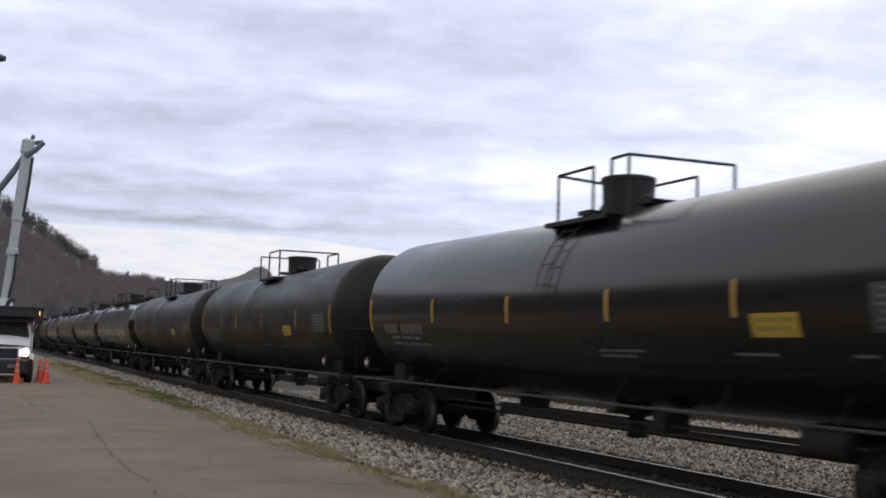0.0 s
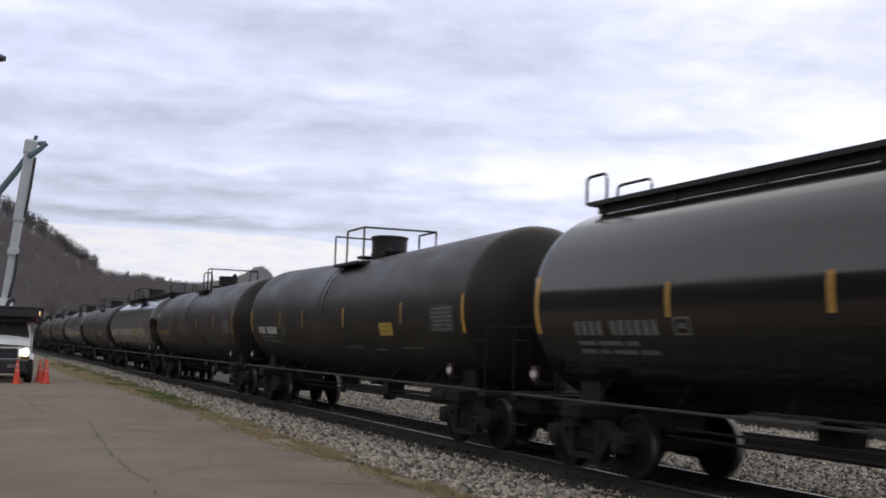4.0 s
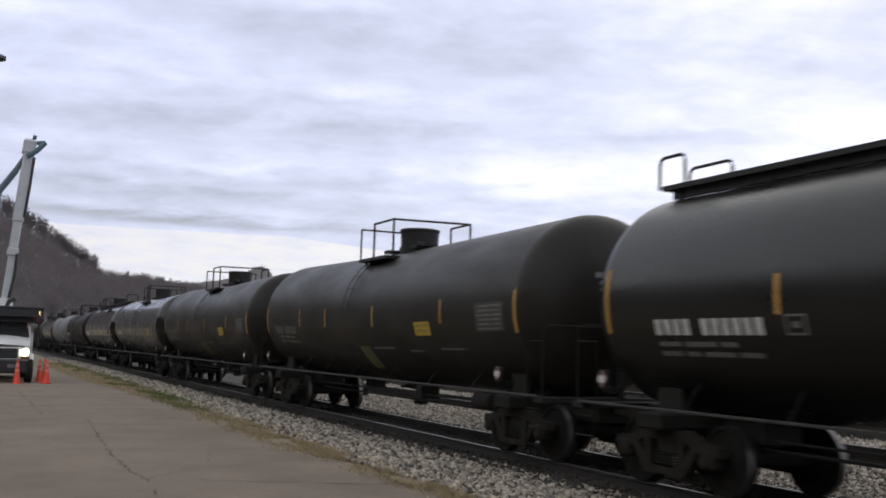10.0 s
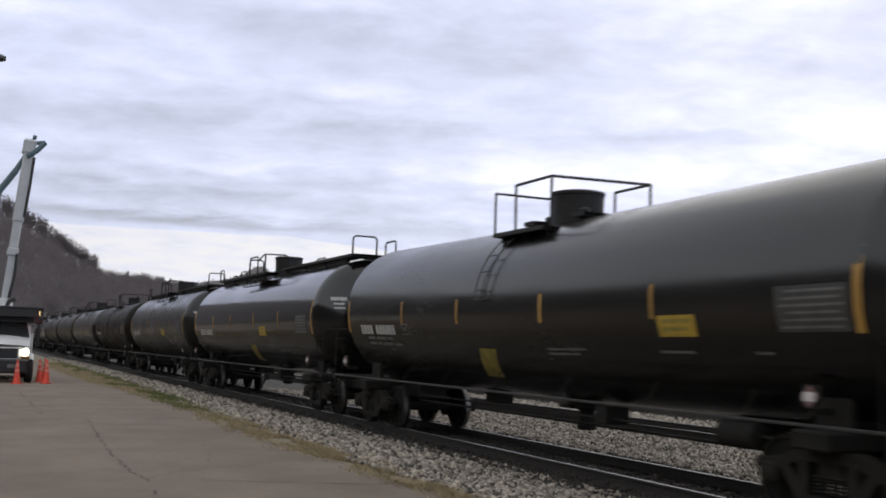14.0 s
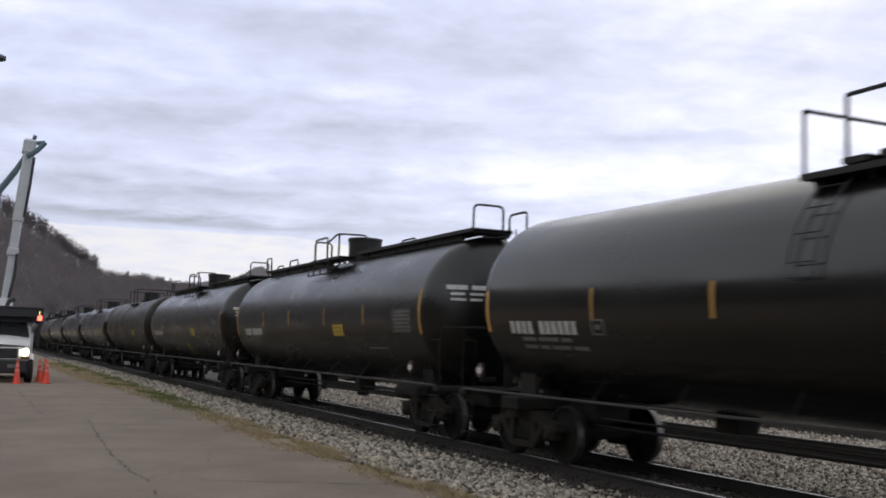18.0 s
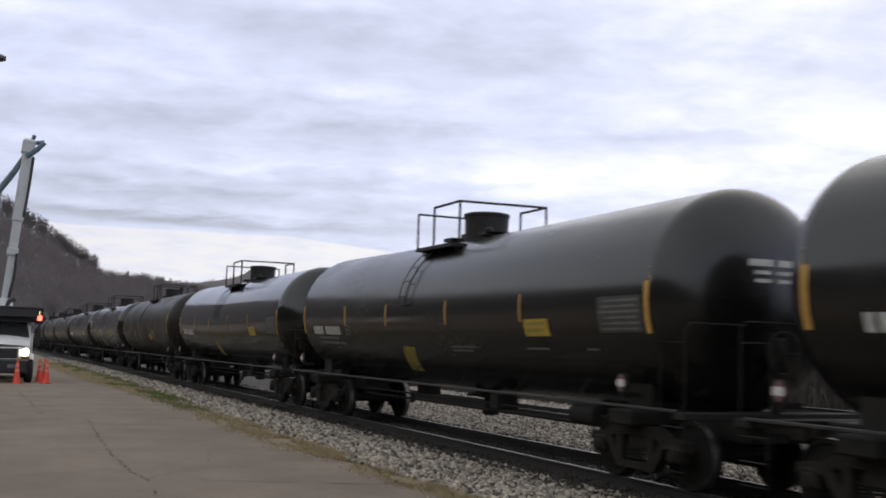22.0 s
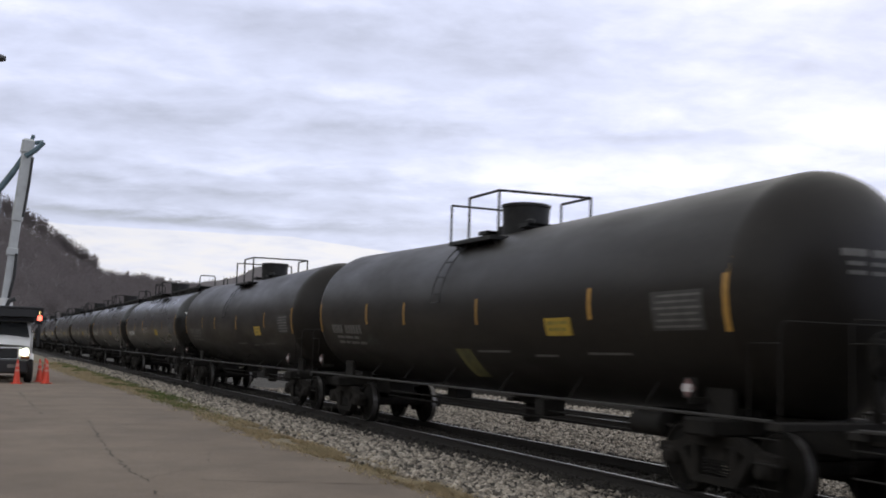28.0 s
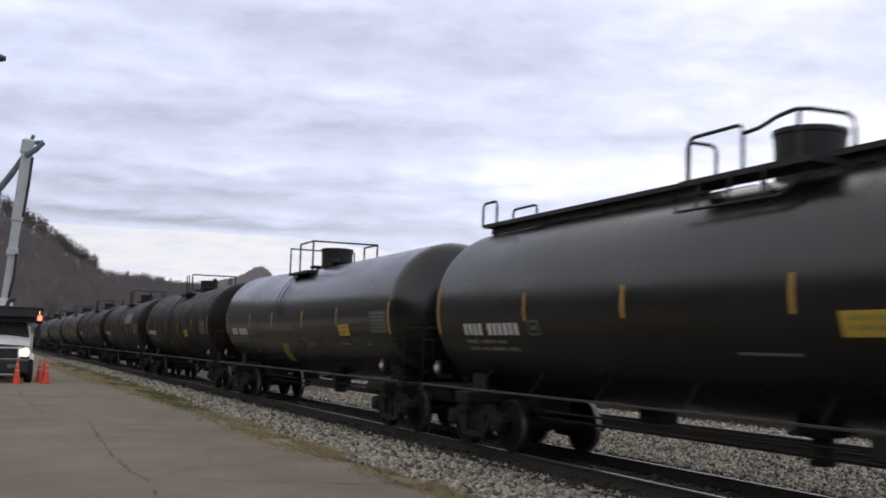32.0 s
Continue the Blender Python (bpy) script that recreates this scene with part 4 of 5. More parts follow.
# ---- the train ----
SPEED, PITCH = 20.88, 18.15          # metres a second; coupled length of a car
TANK_R, TANK_Z = 1.55, 2.54
WHEEL_R = 0.457


BEND = {"E": (.07, -.02, .03), "F": (.09, -.02, .02), "A": (.09, -.03, .05), "C": (.05, -.08, .02)}


def rise(kind, y):
    """How far a barrel that slopes to its middle lies above or below level at y."""
    front, mid, back = BEND.get(kind, (0, 0, 0))
    return mid + ((front if y > 0 else back) - mid) * abs(y) / 7.7


def bent(sh, kind):
    """Everything on a sloped barrel follows its slope."""
    if kind in BEND:
        sh.v = [(x, y, z + rise(kind, y)) for x, y, z in sh.v]
    return sh


def tank_shape(front, back, d):
    """Barrel with dished heads; front and back: where the barrel ends along y."""
    sh = Shape()
    prof = []
    for i in range(1, 10):
        a = math.pi / 2 * i / 10
        prof.append((TANK_R * math.sin(a), back - d * math.cos(a)))
    ys = [back, back + .03]
    ys += [back * .75, back * .5, back * .25, -.12, 0, .12, front * .25, front * .5, front * .75]
    ys += [front - .03, front]
    for y in ys:
        prof.append((TANK_R, y))
    for i in range(9, 0, -1):
        a = math.pi / 2 * i / 10
        prof.append((TANK_R * math.sin(a), front + d * math.cos(a)))
    return sh.turned(prof, "y", 56, (0, 0, TANK_Z))


def on_tank(y, z, lift=.005, side=-1):
    """A point of the barrel's flank at height z."""
    s = max(-1, min(1, (z - TANK_Z) / TANK_R))
    a = math.asin(s)
    r = TANK_R + lift
    return (side * r * math.cos(a), y, TANK_Z + r * math.sin(a))


def decal(y0, y1, z0, z1, slant=0.0, sh=None, lift=.005, cells=4):
    sh = sh or Shape()
    return sh.sheet(max(1, int(abs(y1 - y0) / .5)), cells, lambda u, v: on_tank(y0 + (y1 - y0) * u + slant * (1 - v), z0 + (z1 - z0) * v, lift))


def bars(y0, y1, z0, z1, widths, sh=None):
    """A line of writing as plain bars; widths: bar, gap, bar, gap ... as shares of the length."""
    sh = sh or Shape()
    total, p = sum(widths), 0.0
    for i, w in enumerate(widths):
        if i % 2 == 0:
            a, b = y0 + (y1 - y0) * p / total, y0 + (y1 - y0) * (p + w) / total
            decal(a, b, z0, z1, sh=sh, cells=2)
        p += w
    return sh


def head_bars(rows, back, d):
    """Bars on the rear head; rows: x0, x1, z0, z1."""
    sh = Shape()
    for x0, x1, z0, z1 in rows:
        def fn(u, v):
            x, z = x0 + (x1 - x0) * u, z0 + (z1 - z0) * v
            r = min(.98, math.hypot(x, z - TANK_Z) / TANK_R)
            return (x, back - d * math.sqrt(1 - r * r) - .006, z)
        sh.sheet(5, 2, fn)
    return sh


def scrawl(seed, y0, y1, z0, z1):
    """A sprayed tag: rings and a ragged patch of short broad strokes."""
    rnd = random.Random(seed)
    wide, h = abs(y1 - y0), z1 - z0
    sh = Shape()
    for k in range(max(1, int(wide / .6))):
        cy, cz, r = y0 - wide * (k + .4) / max(1, int(wide / .6)), z1 - h * rnd.uniform(.12, .3), h * rnd.uniform(.13, .22)
        sh.sheet(14, 1, lambda u, v: on_tank(cy + (r * 1.4 + .04 * v) * math.cos(u * 6.283), cz + (r + .03 * v) * math.sin(u * 6.283), .0062))
    for k in range(int(30 + 110 * wide * h)):
        u0, v0 = rnd.random(), rnd.random() ** 1.3
        cy, cz = y0 - wide * u0 * .9, z1 - .06 - (h - .1) * v0
        ln, w, a = h * rnd.uniform(.1, .4), h * rnd.uniform(.02, .07), rnd.choice((-.5, -.9, .2, 1.2, 1.5)) + rnd.uniform(-.3, .3)
        c, s = math.cos(a), math.sin(a)
        lift = .0065 + .0001 * k
        sh.sheet(3, 1, lambda u, v: on_tank(cy - c * ln * (u - .5) - s * w * (v - .5) * (1 + u), cz + s * ln * (u - .5) + c * w * (v - .5) * (1 + u), lift))
    return sh


def side_frame_shape():
    sh = Shape()
    sh.plate([(-1.12, .52), (-1.08, .64), (-.72, .68), (-.45, .80), (.45, .80), (.72, .68), (1.08, .64), (1.12, .52), (.70, .54), (.42, .66), (-.42, .66), (-.70, .54)], -.09, .09)
    sh.plate([(-.70, .54), (-.56, .60), (-.34, .30), (.34, .30), (.56, .60), (.70, .54), (.42, .2), (-.42, .2)], -.09, .09)
    for s in (-1, 1):
        sh.box(-.1, .1, s * .36 - .07, s * .36 + .07, .26, .70, .015)
        sh.box(-.12, .12, s * .89 - .13, s * .89 + .13, .36, .60, .03)
        sh.turned([(.02, -.16), (.085, -.15), (.1, -.1)], "x", 12, (0, s * .89, WHEEL_R))
    return sh


def spring_shape():
    return Shape().tube([(.065 * math.cos(i * .9), .065 * math.sin(i * .9), .32 + .2 * i / 34) for i in range(35)], .016, 5)


def wheelset_shape():
    sh = Shape().turned([(.08, -.95), (.08, .95)], "x", 10)
    for s in (-1, 1):
        x = s * .7525
        pr = [(.09, -.09), (.15, -.07), (.38, -.035), (.40, -.06), (.45, -.065), (.455, .05), (.482, .062), (.482, .09), (.40, .09), (.38, .0), (.15, .07), (.09, .09)]
        sh.turned([(r, -h * s if s > 0 else h) for r, h in pr], "x", 28, (x, 0, 0), closed=True)
        for k in range(6):
            a = k * math.pi / 3
            sh.turned([(.0, -.052), (.03, -.05), (.03, .05), (.0, .052)], "x", 6, (x, .25 * math.cos(a), .25 * math.sin(a)))
    return sh


def add_truck(car, y):
    tr = part("truck", lambda: Shape().box(-1.05, 1.05, -.2, .2, .46, .72, .03).turned([(.3, .70), (.28, .80)], n=18).box(-.75, .75, -.95, -.9, .50, .56, .01).box(-.75, .75, .9, .95, .50, .56, .01),
              "truck", car, "dusty cast steel freight truck", key="bolster", m=pose(0, y, 0))
    for s in (-1, 1):
        part("side_frame", side_frame_shape, "truck", tr, key="side_frame", m=pose(s * 1.0, 0, 0))
        for y in (-.17, 0, .17):
            part("spring", spring_shape, "frame", tr, key="spring", m=pose(s * 1.0, y, 0))
    for s in (-.89, .89):
        w = part("wheelset", wheelset_shape, "wheel", tr, key="wheelset")
        w.matrix_parent_inverse = pose(0, s, WHEEL_R)
        WHEELSETS.append(w)
        for q in (-1, 1):
            part("wheel_tread", lambda: Shape().turned([(.459, -.055), (.4575, .045)], "x", 32, closed=True), "tread", tr, "polished wheel tread", key="tread%d" % q, m=pose(q * .775, s, WHEEL_R, 0, 0, 0 if q > 0 else 180))
            part("brake_shoe", lambda: Shape().sheet(2, 6, lambda u, v: (-.05 + .1 * u, .51 * math.cos(-.4 + .8 * v), .51 * math.sin(-.4 + .8 * v))).sheet(2, 6, lambda u, v: (-.05 + .1 * u, .55 * math.cos(-.4 + .8 * v), .55 * math.sin(-.4 + .8 * v))),
                 "truck", tr, key="shoe", m=pose(q * .7525, s, WHEEL_R, 0, 0, 0 if s < 0 else 180))


WHEELSETS = []


def railing(pts, z0, z1, posts, sh, r=.028):
    sh.tube([(x, y, z1) for x, y in pts], r, 6)
    for i in posts:
        sh.tube([(pts[i][0], pts[i][1], z0), (pts[i][0], pts[i][1], z1)], r, 6)


def hoop(sh, x0, y0, x1, y1, z0, z1, r=.026):
    """An upside-down U with rounded corners."""
    c = .09
    ux, uy = x1 - x0, y1 - y0
    d = math.hypot(ux, uy)
    ux, uy = ux / d * c, uy / d * c
    sh.tube([(x0, y0, z0), (x0, y0, z1 - c), (x0 + ux * .3, y0 + uy * .3, z1 - .03), (x0 + ux, y0 + uy, z1), (x1 - ux, y1 - uy, z1),
             (x1 - ux * .3, y1 - uy * .3, z1 - .03), (x1, y1, z1 - c), (x1, y1, z0)], r, 6)


def grating(x0, x1, y0, y1, z):
    """Open walkway panel: a rim with cross bars under a thin tread."""
    n = max(2, int((y1 - y0) / .12))
    low = []
    for i in range(n):
        a, b = y0 + (y1 - y0) * i / n, y0 + (y1 - y0) * (i + 1) / n
        low += [(a + .01, z - .045), (a + .06, z - .045), (a + .065, z - .012), (b, z - .012)]
    sh = Shape().plate([(y0, z), (y0, z - .06)] + low + [(y1, z - .06), (y1, z)], x0 + .03, x1 - .03)
    return sh


def rim(x0, x1, y0, y1, z):
    """Angle-iron frame round a panel."""
    o, i = [(x0, y0), (x1, y0), (x1, y1), (x0, y1)], [(x0 + .035, y0 + .035), (x1 - .035, y0 + .035), (x1 - .035, y1 - .035), (x0 + .035, y1 - .035)]
    v = [(x, y, h) for h in (z - .07, z + .004) for p in (o, i) for x, y in p]
    f = []
    for k in range(4):
        m = (k + 1) % 4
        f += [(k, m, 8 + m, 8 + k), (4 + m, 4 + k, 12 + k, 12 + m), (8 + k, 8 + m, 12 + m, 12 + k), (m, k, 4 + k, 4 + m)]
    return Shape().add(v, f)


PANELS = {"A": ((-1.12, -.48, -.78, 1.0, 3.88), (.48, 1.0, -1.0, .95, 3.95), (-.475, .475, .62, 1.0, 4.14), (-.475, .475, -1.0, -.66, 4.14)),
          "B": ((-.62, -.1, -7.38, -1.26, 4.22), (-.62, -.1, 1.06, 7.13, 4.22), (.3, .62, -7.38, -1.26, 4.22), (.3, .62, 1.06, 7.13, 4.22), (-.62, .3, -8.1, -7.4, 4.22), (-.62, -.15, 7.15, 7.7, 4.22), (-1.18, -.7, -1.3, 1.05, 4.08), (.48, 1.0, -1.25, 1.05, 4.12))}


def add_panels(car, kind, name, y, slide=0.0):
    """Grating panels with their frames and brackets."""
    for k, q in enumerate(PANELS[kind]):
        p = part(name, lambda: grating(*q), "rail_dark", car, "dark open grating panel", key="panel%s%d" % (kind, k), m=pose(0, y + (slide if k > 5 else 0), 0))
        part("panel_frame", lambda: rim(*q), "rail_dark", p, key="rim%s%d" % (kind, k))
    for s in (-1, 1):
        if kind == "A":
            for u in (-.7, .1, .9):
                part("bracket", lambda: Shape().tube([(1.0, 0, 3.85), (.95, 0, 3.74)], .025), "rail_dark", car, key="bracket_a", m=pose(0, y + u, 0, 0, 0, 0 if s > 0 else 180))
        else:
            for i in range(9):
                part("bracket", lambda: Shape().box(-.03, .03, -.03, .03, 3.98, 4.2, .006), "rail_dark", car, key="bracket_b", m=pose(s * .5, -7.4 + 14.8 * i / 8, 0))


def rails_a():
    """Handrails of the platform, each with its own posts."""
    out = []
    a = Shape()
    railing([(-1.1, .95), (.9, .95)], 3.84, 4.62, (0, 1), a, .024)
    out.append(a)
    b = Shape()
    railing([(-.95, .46), (-.95, -.78), (.92, -.96), (.92, .12)], 3.86, 4.72, (0, 1, 2, 3), b, .027)
    out.append(b)
    return out


def rails_f():
    """Handrails of the platform whose manway sits further back."""
    a, b = Shape(), Shape()
    railing([(-.95, -.6), (-.95, .45), (.9, .85), (.9, -.8)], 3.84, 4.68, (0, 1, 2, 3), a, .026)
    railing([(-.95, -1.1), (-.95, -1.55), (.9, -1.7)], 3.84, 4.73, (0, 1, 2), b, .026)
    return [a, b]


def rails_g():
    a, b = Shape(), Shape()
    railing([(-.95, -.45), (-.95, .6), (.9, 1.0), (.9, -.67)], 3.84, 4.65, (0, 1, 2, 3), a, .026)
    railing([(-.95, -1.08), (-.95, -1.64), (.9, -1.36)], 3.84, 4.64, (0, 1, 2), b, .026)
    return [a, b]


def rails_d():
    out = []
    a, b, c = Shape(), Shape(), Shape()
    hoop(a, -1.1, .75, .6, .75, 3.84, 4.64)
    hoop(b, -.95, .3, -.95, -1.0, 3.86, 4.74)
    railing([(-.95, -1.0), (.92, -1.15), (.92, 0)], 3.86, 4.72, (1, 2), c)
    return [a, b, c]


def rails_m():
    """As rails_d, with the front hoop close to the manway."""
    a, b, c = Shape(), Shape(), Shape()
    hoop(a, -1.05, -.15, -.7, -.1, 3.86, 4.62)
    hoop(b, -.95, -.45, -.95, -1.15, 3.86, 4.74)
    railing([(-.95, -1.15), (.92, -1.25), (.92, 0)], 3.86, 4.72, (1, 2), c)
    return [a, b, c]


def rails_c():
    a, b, c = Shape(), Shape(), Shape()
    hoop(a, -.95, .29, -.95, -.25, 3.84, 4.68)
    railing([(-.95, -.96), (.9, -1.18)], 3.84, 4.7, (0, 1), b)
    hoop(c, .9, .08, .9, -.35, 3.86, 4.66)
    return [a, b, c]


def rails_k():
    a, b, c = Shape(), Shape(), Shape()
    railing([(-.95, 1.06), (.9, 1.4), (.9, .1)], 3.84, 4.66, (0, 1, 2), a)
    railing([(-.95, .27), (-.95, -.35), (.9, -.45)], 3.84, 4.68, (0, 1, 2), b)
    hoop(c, -1.0, 1.0, -1.0, .86, 3.84, 4.6)
    return [a, b, c]


def manway(wide, tall):
    return Shape().turned([(wide * .94, 4.0), (wide * .94, 4.06 + tall * .5), (wide * .96, 4.06 + tall * .88), (wide, 4.06 + tall * .9), (wide, 4.06 + tall), (wide * .9, 4.06 + tall + .015), (.05, 4.06 + tall + .03)], n=28)


def valves(kind):
    """Valve housings beside the manway."""
    if kind == "A":
        return [Shape().box(-.2, .2, .5, .72, 4.05, 4.24, .02).turned([(.1, 4.05), (.1, 4.28), (.06, 4.32)], n=12, at=(.1, .62, 0)), Shape().turned([(.09, 4.02), (.09, 4.22), (.05, 4.25)], n=12, at=(-.25, -.72, 0))]
    if kind == "B":
        return [Shape().box(-.2, .2, -.8, -.55, 4.05, 4.24, .02), Shape().turned([(.1, 4.05), (.1, 4.3), (.06, 4.33)], n=12, at=(.05, -.95, 0))]
    return [Shape().box(-.3, .3, -1.0, -.5, 4.0, 4.18, .03), Shape().turned([(.07, 4.0), (.07, 4.36), (.11, 4.37), (.11, 4.52), (.07, 4.54), (.05, 4.6)], n=12, at=(.1, -.72, 0)), Shape().box(-.2, .2, .55, .85, 4.0, 4.16, .03)]


def ladder_arc():
    """The line that a ladder follows down the barrel's shoulder."""
    r = TANK_R + .06
    return [(-r * math.cos(radians(a)), TANK_Z + r * math.sin(radians(a))) for a in range(64, 2, -6)]


def add_ladder(car, y):
    arc = ladder_arc()
    ld = part("ladder", lambda: Shape().tube([(x, -.2, z) for x, z in arc] + [(x, .2, z) for x, z in arc[::-1]], .011, 6), "rail_dark", car, "dark ladder down from the platform", key="ladder", smooth=60, m=pose(0, y, 0))
    for x, z in arc[1:-1:2]:
        part("rung", lambda: Shape().tube([(0, -.2, 0), (0, .2, 0)], .009, 5), "rail_dark", ld, key="rung", m=pose(x, 0, z))


def add_end_ladder(car, y):
    ld = part("end_ladder", lambda: Shape().tube([(.12, 0, 4.2), (.12, 0, 1.05), (.52, 0, 1.05), (.52, 0, 4.2)], .016, 6), "frame", car, "ladder up the rear head", key="end_ladder", smooth=60, m=pose(0, y, 0))
    for i in range(9):
        part("rung", lambda: Shape().tube([(.12, 0, 0), (.52, 0, 0)], .012, 5), "frame", ld, key="end_rung", m=pose(0, 0, 1.3 + .34 * i))


def rails_b():
    out = []
    for x0, y0, x1, y1, z in ((-1.1, .95, -1.1, -.1, 4.66), (-.62, .98, -1.1, .98, 4.62), (.6, -1.2, .6, -2.1, 4.6)):
        out.append(Shape())
        hoop(out[-1], x0, y0, x1, y1, 4.02, z)
    # arched rail along the near side, with a post half way
    arch = Shape().tube([(-1.1, -.1, 4.54), (-1.1, -.4, 4.56), (-1.1, -.7, 4.64), (-1.1, -1.0, 4.67), (-.98, -1.1, 4.67), (-.46, -1.15, 4.67), (-.37, -1.16, 4.62), (-.34, -1.16, 4.5), (-.34, -1.16, 4.16)], .026)
    out.append(arch.tube([(-1.1, -1.05, 4.02), (-1.1, -1.05, 4.67)], .026))
    for s in (-1, 1):
        for x, l in ((-.6, .58 if s > 0 else .7), (.6, .98 if s > 0 else .75)):
            out.append(Shape())
            if s < 0 and x < 0:
                hoop(out[-1], -.62, -8.15, .05, -8.15, 4.18, 4.69)
                continue
            e = 8.15 if s < 0 else 7.78 if x < 0 else 8.3
            hoop(out[-1], x if s < 0 or x < 0 else .35, s * e, x if s < 0 or x < 0 else .35, s * (e - l), 4.18, 4.64 if s < 0 or x < 0 else 4.67)
    return out


def step_b():
    sh = Shape()
    sh.tube([(-1.2, 1.0, 4.04), (-1.27, 1.0, 3.66), (-1.24, -.9, 3.66), (-1.1, -1.2, 3.9), (-1.15, -1.2, 4.04)], .022)
    for y in (.6, 0, -.6):
        sh.tube([(-1.2, y, 4.04), (-1.26, y, 3.66)], .018)
    return sh


def side_sill():
    return Shape().box(-1.52, -1.45, -8.45, 8.45, 1.065, 1.10, .006)


def end_frame(s):
    """Stub sill, end platform and corner posts at one end; s: the end's sign."""
    sh = Shape()
    sh.box(-.33, .33, min(s * 5.9, s * 8.5), max(s * 5.9, s * 8.5), .66, 1.06, .02)
    sh.box(-1.5, 1.5, min(s * 8.36, s * 8.62), max(s * 8.36, s * 8.62), .98, 1.07, .01)
    sh.box(-1.35, 1.35, min(s * 6.7, s * 7.26), max(s * 6.7, s * 7.26), .80, 1.02, .03)
    for x in (-1, 1):
        sh.plate([(s * 6.72, .95), (s * 7.24, .95), (s * 7.24, 1.75), (s * 6.72, 1.75)], x * .95 - .04, x * .95 + .04)
        sh.plate([(s * 6.72, .95), (s * 7.24, .95), (s * 7.24, 1.3), (s * 6.72, 1.3)], x * .5 - .04, x * .5 + .04)
    return sh


def end_rails(s):
    sh = Shape()
    y = s * 8.56
    sh.tube([(-1.46, y, 1.06), (-1.46, y, 2.12), (-1.38, y, 2.2), (1.38, y, 2.2), (1.46, y, 2.12), (1.46, y, 1.06)], .011)
    return sh


def corner_rail(s):
    """Grab iron at a corner, beside the end handrail."""
    return Shape().tube([(0, -s * .5, 1.09), (0, -s * .5, 1.95), (0, 0, 1.95)], .010)


def sill_step(s):
    """Stirrup with its rungs under the side sill."""
    sh = Shape().tube([(0, 0, 1.09), (0, 0, .33), (0, -s * .45, .33), (0, -s * .45, 1.09)], .014)
    for z in (.6, .88):
        sh.tube([(0, 0, z), (0, -s * .45, z)], .013)
    return sh


def coupler(s):
    sh = Shape()
    a, b = sorted((s * 8.5, s * 9.0))
    sh.box(-.09, .09, a, b, .80, .96, .02)
    a, b = sorted((s * 8.88, s * 9.16))
    sh.box(-.16 * (1 if s > 0 else .6), .16 * (.6 if s > 0 else 1), a, b, .74, 1.02, .04)
    return sh


def hand_brake():
    sh = Shape()
    ring = [(.28 * math.cos(i * math.pi / 10), -8.72, 1.85 + .28 * math.sin(i * math.pi / 10)) for i in range(20)]
    sh.tube(ring, .018, 6, closed=True)
    for k in range(5):
        a = k * 2 * math.pi / 5
        sh.tube([(0, -8.70, 1.85), (.28 * math.cos(a), -8.72, 1.85 + .28 * math.sin(a))], .012, 5)
    return sh.box(-.12, .12, -8.68, -8.55, 1.6, 2.05, .03).box(-.05, .05, -8.62, -8.52, 1.04, 1.65, .01)


def placard():
    d = .125
    return Shape().add([(-.01, 0, -d), (-.01, d, 0), (-.01, 0, d), (-.01, -d, 0), (.01, 0, -d), (.01, d, 0), (.01, 0, d), (.01, -d, 0)],
                       [(0, 1, 2, 3), (7, 6, 5, 4), (0, 4, 5, 1), (1, 5, 6, 2), (2, 6, 7, 3), (3, 7, 4, 0)])


SPAN = {"G": (7.25, -7.35), "A": (7.75, -7.78), "D": (7.72, -7.72), "B": (7.72, -7.72), "C": (7.25, -7.35), "E": (7.5, -7.88), "F": (7.5, -7.75)}
STRIPES = {"G": (4.0, 1.1, -1.9, -4.1), "E": (4.2, 1.55, -1.5, -4.4), "F": (4.1, 1.05, -1.9, -4.55), "D": (4.4, 1.75, -1.55, -4.7), "A": (4.4, 2.2, -1.15, -4.8), "B": (4.35, 1.6, -1.6, -4.45), "C": (4.2, 1.5, -1.35, -4.3)}
# top fittings that sit further back (-) or forward
SLIDE = {-20: -.45, -35: .4, -32: .5}
OWN_STRIPES = {-32: (4.2, 1.31, -1.96, -4.68), -34: (4.74, 1.5, -1.35, -4.3), -33: (4.0, .74, -2.72, -5.26)}
PAINT_WORDS = {"black_gloss": "glossy black", "black_satin": "satin black", "black_semi": "semi-gloss black", "black_matte": "faded black", "black_old": "worn brownish black", "grey_paint": "grey"}
KIND_WORDS = {"G": "older tank car with manway platform", "E": "sloped tank car with railed platform", "F": "sloped tank car with railed platform", "D": "tank car with railed manway platform", "A": "tank car with railed manway platform", "B": "tank car with full-length roof walkway", "C": "older tank car with manway platform"}


